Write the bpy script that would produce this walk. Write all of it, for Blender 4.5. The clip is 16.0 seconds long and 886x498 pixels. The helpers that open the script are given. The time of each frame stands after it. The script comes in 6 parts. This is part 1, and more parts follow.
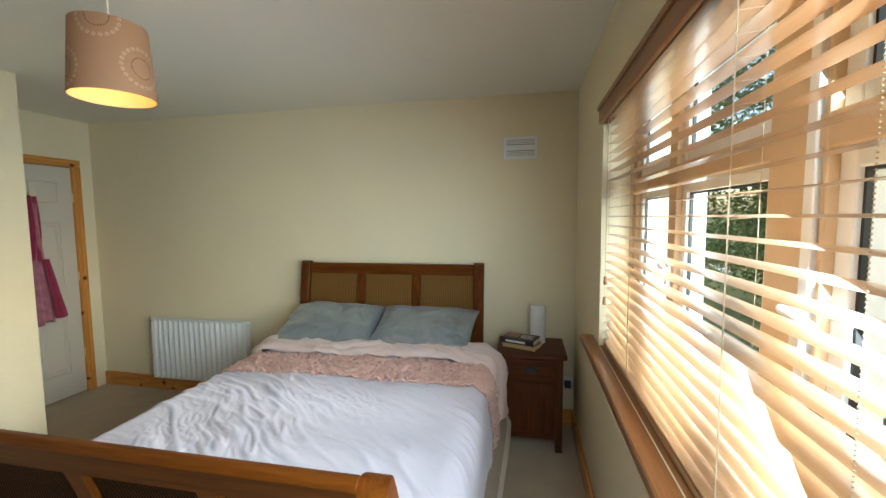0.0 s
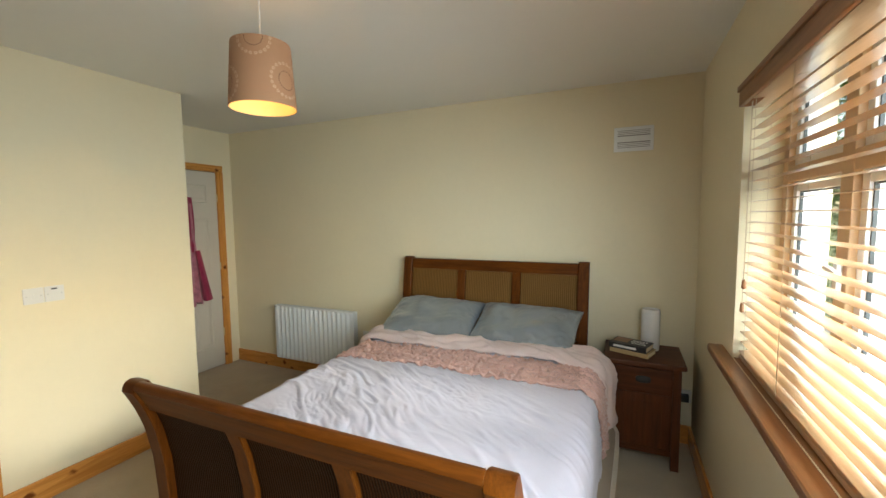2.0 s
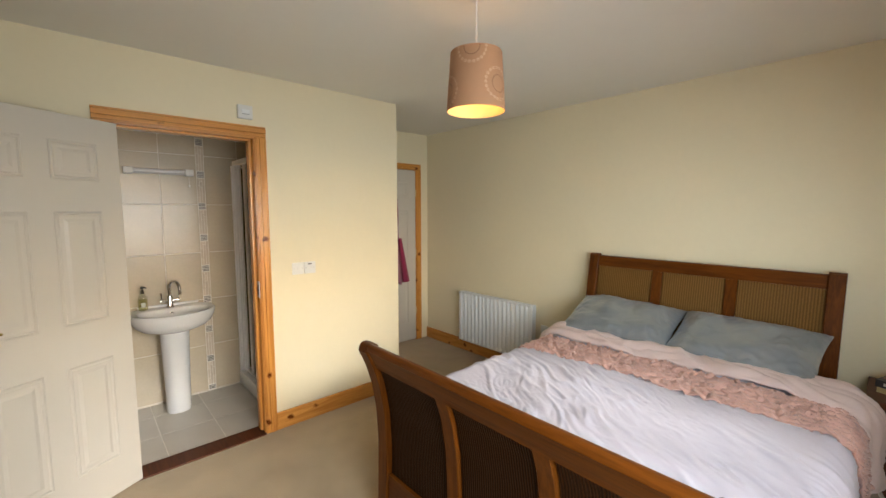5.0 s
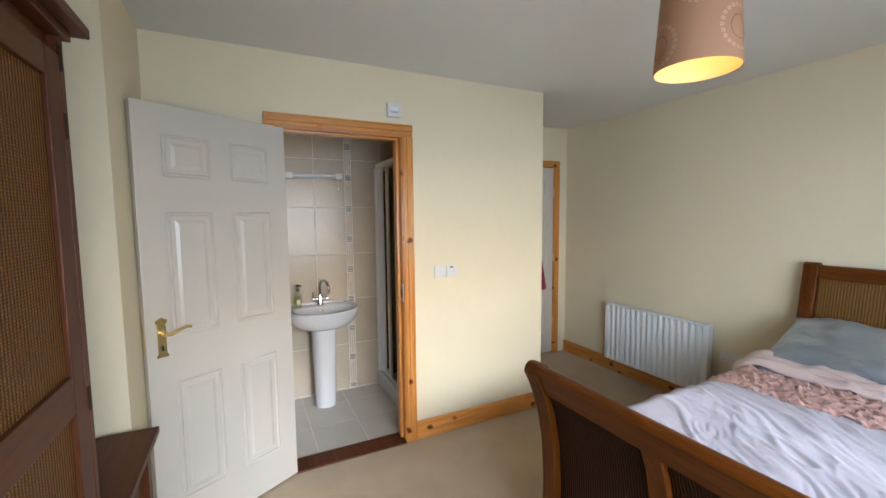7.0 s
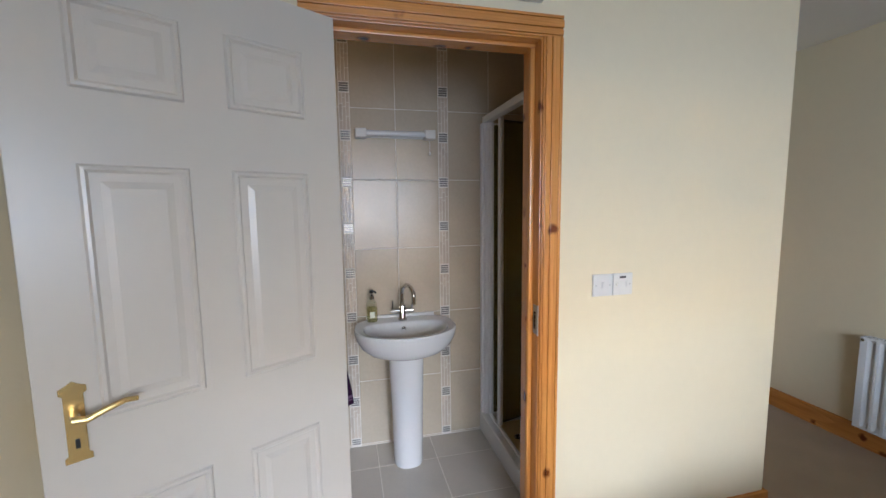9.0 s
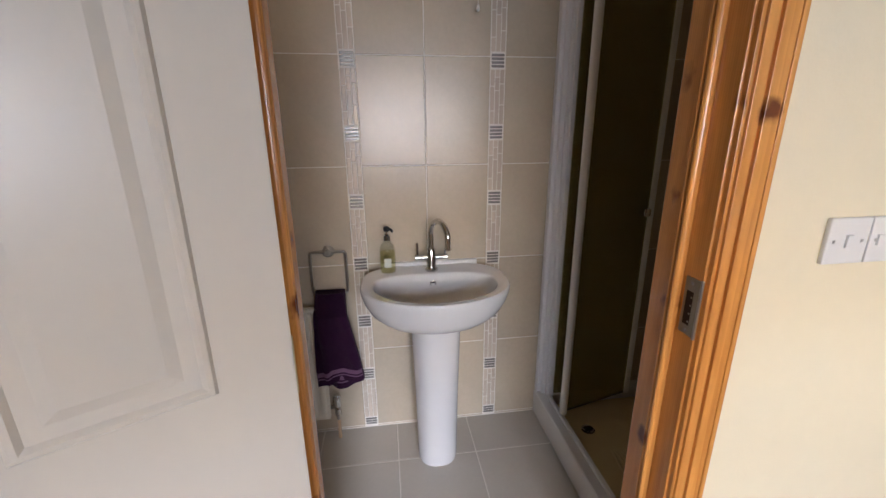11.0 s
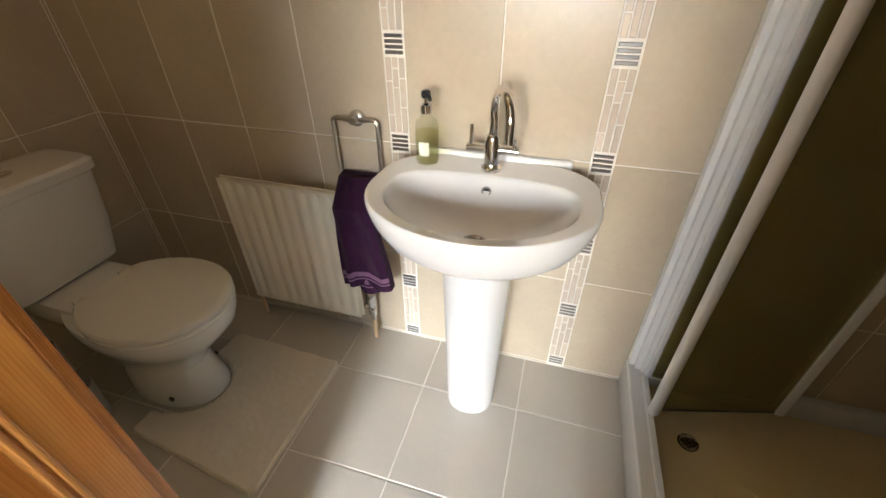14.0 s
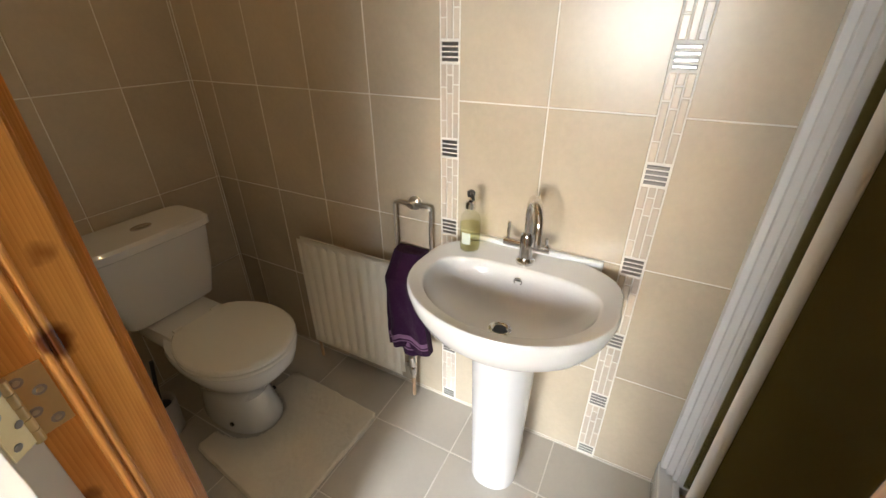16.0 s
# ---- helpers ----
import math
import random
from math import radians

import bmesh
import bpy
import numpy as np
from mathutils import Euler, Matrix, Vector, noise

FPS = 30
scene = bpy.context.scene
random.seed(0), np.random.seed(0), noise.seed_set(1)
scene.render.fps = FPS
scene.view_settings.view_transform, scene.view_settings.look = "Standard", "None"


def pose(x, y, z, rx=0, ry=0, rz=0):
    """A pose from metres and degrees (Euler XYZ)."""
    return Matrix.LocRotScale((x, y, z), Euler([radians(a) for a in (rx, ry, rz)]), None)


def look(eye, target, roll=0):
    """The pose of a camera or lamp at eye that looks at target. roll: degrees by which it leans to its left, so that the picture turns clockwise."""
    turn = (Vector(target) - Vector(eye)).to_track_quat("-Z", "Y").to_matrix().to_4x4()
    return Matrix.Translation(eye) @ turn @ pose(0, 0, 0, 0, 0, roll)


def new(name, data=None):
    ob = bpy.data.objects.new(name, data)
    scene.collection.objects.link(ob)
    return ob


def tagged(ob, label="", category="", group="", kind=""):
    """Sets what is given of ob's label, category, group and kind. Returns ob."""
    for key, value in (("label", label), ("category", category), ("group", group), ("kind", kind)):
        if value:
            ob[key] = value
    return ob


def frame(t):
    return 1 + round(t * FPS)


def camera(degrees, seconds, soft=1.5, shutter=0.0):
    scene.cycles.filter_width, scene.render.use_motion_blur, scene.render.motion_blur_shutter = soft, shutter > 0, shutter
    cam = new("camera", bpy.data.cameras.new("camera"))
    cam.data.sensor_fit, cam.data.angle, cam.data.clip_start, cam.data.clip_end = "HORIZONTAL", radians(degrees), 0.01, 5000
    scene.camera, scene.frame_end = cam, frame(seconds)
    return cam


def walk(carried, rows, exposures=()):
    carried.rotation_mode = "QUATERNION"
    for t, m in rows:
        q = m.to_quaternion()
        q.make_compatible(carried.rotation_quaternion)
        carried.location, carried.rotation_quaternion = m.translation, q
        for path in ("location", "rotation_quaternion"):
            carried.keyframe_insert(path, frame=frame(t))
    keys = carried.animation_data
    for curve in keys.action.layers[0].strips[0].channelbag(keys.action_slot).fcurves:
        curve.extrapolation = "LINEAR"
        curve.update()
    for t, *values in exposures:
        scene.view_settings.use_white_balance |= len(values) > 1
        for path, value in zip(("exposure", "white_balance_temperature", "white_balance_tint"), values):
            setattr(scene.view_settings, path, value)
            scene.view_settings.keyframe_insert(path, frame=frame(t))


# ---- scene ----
cam = camera(95.4, 16.0)
PATH = [
    (0, (0.159, 0.089, 1.563), (-0.244, 2.042, 1.406), -0.5),
    (0.5, (0.131, 0.089, 1.559), (-0.322, 2.03, 1.4), -0.5),
    (1, (0.099, 0.083, 1.555), (-0.457, 1.998, 1.397), -0.5),
    (1.5, (0.079, 0.077, 1.554), (-0.603, 1.951, 1.394), -0.6),
    (2, (0.061, 0.066, 1.556), (-0.75, 1.886, 1.393), -0.6),
    (2.5, (0.049, 0.044, 1.562), (-0.89, 1.803, 1.395), -0.5),
    (3, (0.033, 0.028, 1.559), (-1.025, 1.717, 1.395), -0.6),
    (3.5, (0.021, 0.016, 1.558), (-1.153, 1.626, 1.394), -0.6),
    (4, (0.005, -0.002, 1.56), (-1.272, 1.528, 1.392), -0.6),
    (4.2, (-0.002, -0.007, 1.559), (-1.32, 1.487, 1.39), -0.6),
    (6.3, (-0.122, -0.057, 1.574), (-1.825, 0.976, 1.392), -0.3),
    (6.5, (-0.192, -0.06, 1.545), (-1.927, 0.921, 1.381), -0.7),
    (7, (-0.384, -0.057, 1.529), (-2.172, 0.824, 1.364), -0.6),
    (7.5, (-0.659, 0.023, 1.5), (-2.493, 0.801, 1.329), -0.6),
    (8, (-0.908, 0.105, 1.48), (-2.795, 0.748, 1.316), -0.7),
    (8.5, (-1.198, 0.136, 1.471), (-3.118, 0.665, 1.288), -0.7),
    (8.7, (-1.33, 0.149, 1.469), (-3.258, 0.646, 1.28), -0.8),
    (10.8, (-2.186, 0.329, 1.352), (-4.108, 0.593, 0.866), -0.6),
    (11, (-2.256, 0.316, 1.344), (-4.156, 0.582, 0.778), -0.5),
    (11.5, (-2.371, 0.309, 1.32), (-4.199, 0.584, 0.557), -0.0),
    (12, (-2.483, 0.4, 1.295), (-4.233, 0.673, 0.365), -0.2),
    (12.5, (-2.584, 0.518, 1.278), (-4.277, 0.751, 0.24), -0.2),
    (13, (-2.659, 0.57, 1.256), (-4.337, 0.631, 0.169), -0.2),
    (13.5, (-2.759, 0.614, 1.244), (-4.408, 0.408, 0.131), -0.4),
    (14, (-2.82, 0.643, 1.239), (-4.385, 0.177, 0.084), -0.4),
    (14.5, (-2.858, 0.683, 1.265), (-4.329, 0.052, 0.066), -0.0),
    (15, (-2.859, 0.7, 1.323), (-4.303, 0.003, 0.128), 0.1),
    (15.5, (-2.837, 0.722, 1.357), (-4.324, -0.034, 0.254), -0.2),
    (16, (-2.805, 0.744, 1.391), (-4.355, -0.076, 0.428), -0.3),
]
EXPOSURES = [(0, 1.8, 6500, 2), (4, 1.95, 7400, 11), (7, 2.0, 5950, 13), (8.5, 1.85, 5600, 14), (11, 1.85, 6000, 21), (12.5, 2.4, 6300, 19), (13.5, 2.85, 6350, 14), (15, 3.1, 6400, 11), (16, 3.0, 6400, 12)]
walk(cam, [(t, look(eye, target, roll)) for t, eye, target, roll in PATH], EXPOSURES)

# ---- light ----
world = bpy.data.worlds.new("world")
scene.world = world
world.use_nodes = True
wn = world.node_tree
sky = wn.nodes.new("ShaderNodeTexSky")
sky.sky_type, sky.sun_disc = "NISHITA", False
sky.sun_elevation, sky.sun_rotation = radians(20.5), radians(93)
sky.air_density, sky.dust_density = 1.0, 2.0
wn.nodes["Background"].inputs[1].default_value = 0.15
wn.links.new(sky.outputs[0], wn.nodes["Background"].inputs[0])


def lamp(name, kind, m, energy, color, **more):
    data = bpy.data.lights.new(name, kind)
    data.energy, data.color = energy, color
    for key, value in more.items():
        if key == "angle":
            data.angle = value
        if key == "size":
            data.shape, data.size, data.size_y = "RECTANGLE", *value
        if key == "spread":
            data.spread = value
        if key == "radius":
            data.shadow_soft_size = value
    ob = new(name, data)
    ob.matrix_world = m
    return ob


lamp("sun", "SUN", look((12, 1.8, 5.0), (0, 1.1, 0.5)), 1.3, (0.90, 0.96, 1.0), angle=radians(12))
# sky light in the window's opening
for z, power in ((1.14, 9.5), (1.48, 8.5), (1.82, 6.5)):
    lamp("window_daylight", "AREA", look((0.668, 0.98, z), (-1.0, 1.62, z - 1.05)), power, (0.74, 0.88, 1.0), size=(2.24, 0.34), spread=radians(155))
# the pendant's bulb and the shower room's ceiling lamp
lamp("pendant_bulb", "POINT", pose(-1.19, 1.22, 2.08), 0.21, (1.0, 0.56, 0.20), radius=0.03)
lamp("shower_room_bulb", "POINT", pose(-3.35, -0.20, 2.36), 0.36, (1.0, 0.72, 0.40), radius=0.05)


# ---- materials ----
def material(name, color, rough=0.6, metal=0.0, vary=0.06, scale=6.0, bump=0.0, bump_scale=60.0, spec=0.5, stretch=(1, 1, 1), per_piece=0.0, coat=0.0, sheen=0.0, glass=0.0):
    """A surface of one colour with stains at a large scale, grain at a small one and fine relief."""
    m = bpy.data.materials.new(name)
    m.use_nodes = True
    t = m.node_tree
    b = t.nodes["Principled BSDF"]
    b.inputs["Roughness"].default_value, b.inputs["Metallic"].default_value = rough, metal
    b.inputs["Specular IOR Level"].default_value = spec
    b.inputs["Coat Weight"].default_value, b.inputs["Coat Roughness"].default_value = coat, 0.12
    b.inputs["Sheen Weight"].default_value = sheen
    b.inputs["Transmission Weight"].default_value = glass
    where = t.nodes.new("ShaderNodeTexCoord")
    mapping = t.nodes.new("ShaderNodeMapping")
    mapping.inputs["Scale"].default_value = stretch
    t.links.new(where.outputs["Object"], mapping.inputs[0])
    big, fine = t.nodes.new("ShaderNodeTexNoise"), t.nodes.new("ShaderNodeTexNoise")
    big.inputs["Scale"].default_value, fine.inputs["Scale"].default_value = scale * 0.35, scale * 7
    big.inputs["Detail"].default_value, fine.inputs["Detail"].default_value = 3, 3
    add = t.nodes.new("ShaderNodeMath")
    add.operation = "ADD"
    for n, (src, k) in enumerate(((big, 0.65), (fine, 0.35))):
        t.links.new(mapping.outputs[0], src.inputs["Vector"])
        mul = t.nodes.new("ShaderNodeMath")
        mul.operation, mul.inputs[1].default_value = "MULTIPLY", k
        t.links.new(src.outputs["Fac"], mul.inputs[0])
        t.links.new(mul.outputs[0], add.inputs[n])
    mix = t.nodes.new("ShaderNodeMix")
    mix.data_type = "RGBA"
    lo = [max(0.0, c * (1 - 2.2 * vary)) for c in color]
    hi = [min(1.0, c * (1 + 2.2 * vary)) for c in color]
    mix.inputs["A"].default_value, mix.inputs["B"].default_value = (*lo, 1), (*hi, 1)
    fac = add.outputs[0]
    if per_piece:
        info = t.nodes.new("ShaderNodeObjectInfo")
        rnd = t.nodes.new("ShaderNodeMath")
        rnd.operation, rnd.inputs[1].default_value, rnd.inputs[2].default_value = "MULTIPLY_ADD", per_piece, -per_piece / 2
        t.links.new(info.outputs["Random"], rnd.inputs[0])
        plus = t.nodes.new("ShaderNodeMath")
        plus.operation, plus.use_clamp = "ADD", True
        t.links.new(fac, plus.inputs[0])
        t.links.new(rnd.outputs[0], plus.inputs[1])
        fac = plus.outputs[0]
    t.links.new(fac, mix.inputs["Factor"])
    t.links.new(mix.outputs["Result"], b.inputs["Base Color"])
    if bump:
        grain = t.nodes.new("ShaderNodeTexNoise")
        grain.inputs["Scale"].default_value, grain.inputs["Detail"].default_value = bump_scale, 4
        relief = t.nodes.new("ShaderNodeBump")
        relief.inputs["Strength"].default_value, relief.inputs["Distance"].default_value = bump, 0.004
        t.links.new(mapping.outputs[0], grain.inputs["Vector"])
        t.links.new(grain.outputs["Fac"], relief.inputs["Height"])
        t.links.new(relief.outputs[0], b.inputs["Normal"])
    return m


def wood(name, light, dark, along, rough=0.35, coat=0.3, knots=0.0, rings=9.0, spec=0.5, sharp=0.33):
    """Varnished timber: grain lines along one axis, and dark knots."""
    m = bpy.data.materials.new(name)
    m.use_nodes = True
    t = m.node_tree
    b = t.nodes["Principled BSDF"]
    b.inputs["Roughness"].default_value, b.inputs["Coat Weight"].default_value, b.inputs["Coat Roughness"].default_value = rough, coat, 0.2
    b.inputs["Specular IOR Level"].default_value = spec
    where, mapping = t.nodes.new("ShaderNodeTexCoord"), t.nodes.new("ShaderNodeMapping")
    squash = [1.0, 1.0, 1.0]
    squash["xyz".index(along)] = 0.07
    mapping.inputs["Scale"].default_value = squash
    t.links.new(where.outputs["Object"], mapping.inputs[0])
    lines, fine = t.nodes.new("ShaderNodeTexNoise"), t.nodes.new("ShaderNodeTexNoise")
    lines.inputs["Scale"].default_value, lines.inputs["Detail"].default_value, lines.inputs["Distortion"].default_value = rings * 4, 5, 0.6
    fine.inputs["Scale"].default_value, fine.inputs["Detail"].default_value = rings * 22, 2
    ramp = t.nodes.new("ShaderNodeValToRGB")
    ramp.color_ramp.elements[0].position, ramp.color_ramp.elements[1].position = sharp, 1 - sharp
    ramp.color_ramp.elements[0].color, ramp.color_ramp.elements[1].color = (*dark, 1), (*light, 1)
    both = t.nodes.new("ShaderNodeMath")
    both.operation, both.inputs[1].default_value = "MULTIPLY_ADD", 0.30
    t.links.new(mapping.outputs[0], lines.inputs["Vector"])
    t.links.new(mapping.outputs[0], fine.inputs["Vector"])
    t.links.new(fine.outputs["Fac"], both.inputs[0])
    shrink = t.nodes.new("ShaderNodeMath")
    shrink.operation, shrink.inputs[1].default_value = "MULTIPLY", 0.72
    source = lines.outputs["Fac"]
    if knots:
        growth = t.nodes.new("ShaderNodeTexWave")
        growth.wave_type, growth.rings_direction, growth.wave_profile = "RINGS", along.upper(), "SAW"
        growth.inputs["Scale"].default_value, growth.inputs["Distortion"].default_value = 66.0, 30.0
        growth.inputs["Detail"].default_value, growth.inputs["Detail Scale"].default_value = 1.0, 0.10
        t.links.new(mapping.outputs[0], growth.inputs["Vector"])
        blend = t.nodes.new("ShaderNodeMix")
        blend.inputs["Factor"].default_value = 0.20
        t.links.new(lines.outputs["Fac"], blend.inputs["A"])
        t.links.new(growth.outputs["Fac"], blend.inputs["B"])
        source = blend.outputs["Result"]
    t.links.new(source, shrink.inputs[0])
    t.links.new(shrink.outputs[0], both.inputs[2])
    t.links.new(both.outputs[0], ramp.inputs[0])
    out = ramp.outputs[0]
    if knots:
        km = t.nodes.new("ShaderNodeMapping")
        ks = [1.0, 1.0, 1.0]
        ks["xyz".index(along)] = 0.85
        km.inputs["Scale"].default_value = ks
        t.links.new(where.outputs["Object"], km.inputs[0])
        cells = t.nodes.new("ShaderNodeTexVoronoi")
        cells.inputs["Scale"].default_value = 8.0
        warp = t.nodes.new("ShaderNodeTexNoise")
        warp.inputs["Scale"].default_value = 30.0
        push = t.nodes.new("ShaderNodeVectorMath")
        push.operation = "MULTIPLY_ADD"
        push.inputs[1].default_value = (0.03, 0.03, 0.03)
        t.links.new(km.outputs[0], warp.inputs["Vector"])
        t.links.new(warp.outputs["Color"], push.inputs[0])
        t.links.new(km.outputs[0], push.inputs[2])
        t.links.new(push.outputs[0], cells.inputs["Vector"])
        spot = t.nodes.new("ShaderNodeValToRGB")
        spot.color_ramp.elements[0].position, spot.color_ramp.elements[1].position = knots * 0.5, knots
        spot.color_ramp.elements[0].color, spot.color_ramp.elements[1].color = (1, 1, 1, 1), (0, 0, 0, 1)
        t.links.new(cells.outputs["Distance"], spot.inputs[0])
        mix = t.nodes.new("ShaderNodeMix")
        mix.data_type = "RGBA"
        mix.inputs["B"].default_value = (dark[0] * 0.34, dark[1] * 0.22, dark[2] * 0.16, 1)
        t.links.new(spot.outputs[0], mix.inputs["Factor"])
        t.links.new(out, mix.inputs["A"])
        out = mix.outputs["Result"]
    t.links.new(out, b.inputs["Base Color"])
    relief = t.nodes.new("ShaderNodeBump")
    relief.inputs["Strength"].default_value, relief.inputs["Distance"].default_value = 0.06, 0.002
    t.links.new(both.outputs[0], relief.inputs["Height"])
    t.links.new(relief.outputs[0], b.inputs["Normal"])
    return m


def woven(name, light, dark, pitch, across):
    """Woven cane: bands across two axes with a wave of light and dark."""
    m = bpy.data.materials.new(name)
    m.use_nodes = True
    t = m.node_tree
    b = t.nodes["Principled BSDF"]
    b.inputs["Roughness"].default_value = 0.5
    b.inputs["Specular IOR Level"].default_value = 0.07
    where = t.nodes.new("ShaderNodeTexCoord")
    waves = []
    for axis, step in ((across, pitch), ("Z", pitch * 0.55)):
        w = t.nodes.new("ShaderNodeTexWave")
        w.bands_direction = axis
        w.inputs["Scale"].default_value = 0.314 / step
        w.inputs["Distortion"].default_value = 1.2
        w.inputs["Detail Scale"].default_value = 3.0
        t.links.new(where.outputs["Object"], w.inputs["Vector"])
        waves.append(w)
    mul = t.nodes.new("ShaderNodeMath")
    mul.operation = "MULTIPLY"
    t.links.new(waves[0].outputs["Fac"], mul.inputs[0])
    half = t.nodes.new("ShaderNodeMath")
    half.operation, half.inputs[1].default_value, half.inputs[2].default_value = "MULTIPLY_ADD", 0.5, 0.5
    t.links.new(waves[1].outputs["Fac"], half.inputs[0])
    t.links.new(half.outputs[0], mul.inputs[1])
    mix = t.nodes.new("ShaderNodeMix")
    mix.data_type = "RGBA"
    mix.inputs["A"].default_value, mix.inputs["B"].default_value = (*dark, 1), (*light, 1)
    t.links.new(mul.outputs[0], mix.inputs["Factor"])
    t.links.new(mix.outputs["Result"], b.inputs["Base Color"])
    relief = t.nodes.new("ShaderNodeBump")
    relief.inputs["Strength"].default_value, relief.inputs["Distance"].default_value = 0.6, 0.003
    t.links.new(mul.outputs[0], relief.inputs["Height"])
    t.links.new(relief.outputs[0], b.inputs["Normal"])
    return m


M_WALL = material("cream_wall_paint", (0.765, 0.67, 0.47), 0.75, vary=0.025, scale=4, bump=0.10, bump_scale=120)
M_CEIL = material("white_ceiling_paint", (0.78, 0.76, 0.70), 0.85, vary=0.015, scale=3, bump=0.06, bump_scale=140)
M_CARPET = material("beige_carpet", (0.46, 0.35, 0.22), 0.95, vary=0.16, scale=14, bump=0.9, bump_scale=420, spec=0.1, sheen=0.3)
M_PINE_Y = wood("varnished_pine_along_y", (0.74, 0.335, 0.078), (0.47, 0.168, 0.030), "y", rough=0.26, coat=0.4, knots=0.19, rings=6.0, sharp=0.30)
M_PINE_X = wood("varnished_pine_along_x", (0.74, 0.335, 0.078), (0.47, 0.168, 0.030), "x", rough=0.26, coat=0.4, knots=0.19, rings=6.0, sharp=0.30)
M_PINE_Z = wood("varnished_pine_along_z", (0.74, 0.335, 0.078), (0.47, 0.168, 0.030), "z", rough=0.26, coat=0.4, knots=0.19, rings=6.0, sharp=0.30)
M_BED_X = wood("stained_wood_along_x", (0.138, 0.039, 0.005), (0.060, 0.015, 0.002), "x", rough=0.34, coat=0.04, spec=0.12)
M_BED_Z = wood("stained_wood_along_z", (0.138, 0.039, 0.005), (0.060, 0.015, 0.002), "z", rough=0.34, coat=0.04, spec=0.12)
M_DARK_X = wood("dark_red_wood_along_x", (0.118, 0.033, 0.010), (0.058, 0.015, 0.004), "x", rough=0.45, coat=0.0, spec=0.22)
M_DARK_Z = wood("dark_red_wood_along_z", (0.118, 0.033, 0.010), (0.058, 0.015, 0.004), "z", rough=0.45, coat=0.0, spec=0.22)
M_SILL = wood("brown_sill_wood", (0.36, 0.15, 0.05), (0.22, 0.08, 0.025), "y", rough=0.35, coat=0.3)
M_SLAT = wood("blind_slat_wood", (0.58, 0.36, 0.19), (0.47, 0.265, 0.125), "y", rough=0.3, coat=0.55)
M_CANE = woven("woven_cane", (0.22, 0.115, 0.032), (0.115, 0.052, 0.014), 0.014, "X")
M_CANE_WARDROBE = woven("brown_wardrobe_cane", (0.30, 0.135, 0.040), (0.040, 0.014, 0.004), 0.012, "X")
# the bed's cane again, with the footboard's shade put into the colour
M_CANE_SHADED = woven("shaded_woven_cane", (0.050, 0.018, 0.005), (0.012, 0.0045, 0.002), 0.011, "X")
M_WHITE = material("white_gloss_paint", (0.57, 0.52, 0.445), 0.28, vary=0.012, bump=0.05, bump_scale=90)
M_PLASTIC = material("white_plastic", (0.72, 0.70, 0.66), 0.3, vary=0.01)
M_RAD = material("white_radiator_enamel", (0.80, 0.81, 0.80), 0.3, vary=0.012)
M_RAD_CREAM = material("cream_radiator_enamel", (0.79, 0.74, 0.62), 0.3, vary=0.015)
M_FRAME = material("tan_window_frame", (0.62, 0.44, 0.27), 0.45, vary=0.05)
M_UPVC = material("white_casement", (0.85, 0.85, 0.85), 0.35, vary=0.01)
M_CORD = material("blind_cord", (0.55, 0.42, 0.28), 0.8, vary=0.05)
M_DUVET = material("lilac_grey_cotton", (0.52, 0.50, 0.585), 0.9, vary=0.02, scale=5, bump=0.25, bump_scale=240, spec=0.15, sheen=0.2)
M_PINK = material("dusky_pink_ruffle", (0.55, 0.33, 0.28), 0.9, vary=0.16, scale=22, bump=1.0, bump_scale=90, spec=0.1, sheen=0.3)
M_BLUSH = material("blush_cotton", (0.60, 0.47, 0.44), 0.9, vary=0.03, scale=6, bump=0.2, bump_scale=240, spec=0.15, sheen=0.2)
M_SATIN = material("blue_grey_satin", (0.33, 0.375, 0.42), 0.27, 0.70, vary=0.03, scale=5, bump=0.03, bump_scale=200, sheen=0.3)
M_TAUPE = material("taupe_valance", (0.36, 0.30, 0.24), 0.95, vary=0.05, bump=0.2, bump_scale=200, spec=0.1)
M_HEM = material("pale_hem", (0.62, 0.56, 0.48), 0.95, vary=0.04, bump=0.2, bump_scale=200, spec=0.1)
M_MATTRESS = material("mattress_ticking", (0.70, 0.66, 0.60), 0.95, vary=0.03, spec=0.1)
M_SHADE = material("brown_card_shade", (0.42, 0.22, 0.12), 0.8, vary=0.04, bump=0.15, bump_scale=300)
M_SHADE_IN = material("pale_shade_lining", (0.80, 0.62, 0.32), 0.8, vary=0.02)
M_PRINT_PALE = material("pale_print", (0.62, 0.42, 0.28), 0.8)
M_PRINT_DARK = material("dark_print", (0.09, 0.04, 0.02), 0.8)
M_GOWN = material("wine_gown_cloth", (0.25, 0.012, 0.05), 0.85, vary=0.25, scale=30, sheen=0.3)
M_GOWN_PRINT = material("pink_print_cloth", (0.36, 0.13, 0.17), 0.85, vary=0.48, scale=60, sheen=0.3)
M_CERAMIC = material("white_ceramic", (0.74, 0.73, 0.72), 0.08, vary=0.006, coat=0.5)
M_SEAT = material("white_seat_plastic", (0.78, 0.76, 0.71), 0.2, vary=0.01)
M_TILE = material("beige_wall_tile", (0.52, 0.44, 0.33), 0.27, vary=0.085, scale=9, bump=0.03, bump_scale=30, per_piece=0.3)
M_FLOORTILE = material("grey_beige_floor_tile", (0.53, 0.485, 0.42), 0.30, vary=0.06, scale=10, bump=0.05, bump_scale=80, per_piece=0.25)
M_GROUT = material("pale_grout", (0.78, 0.74, 0.67), 0.9, vary=0.06, scale=30, bump=0.3, bump_scale=200)
M_STICK = material("cream_mosaic", (0.62, 0.53, 0.43), 0.25, vary=0.06, per_piece=0.6)
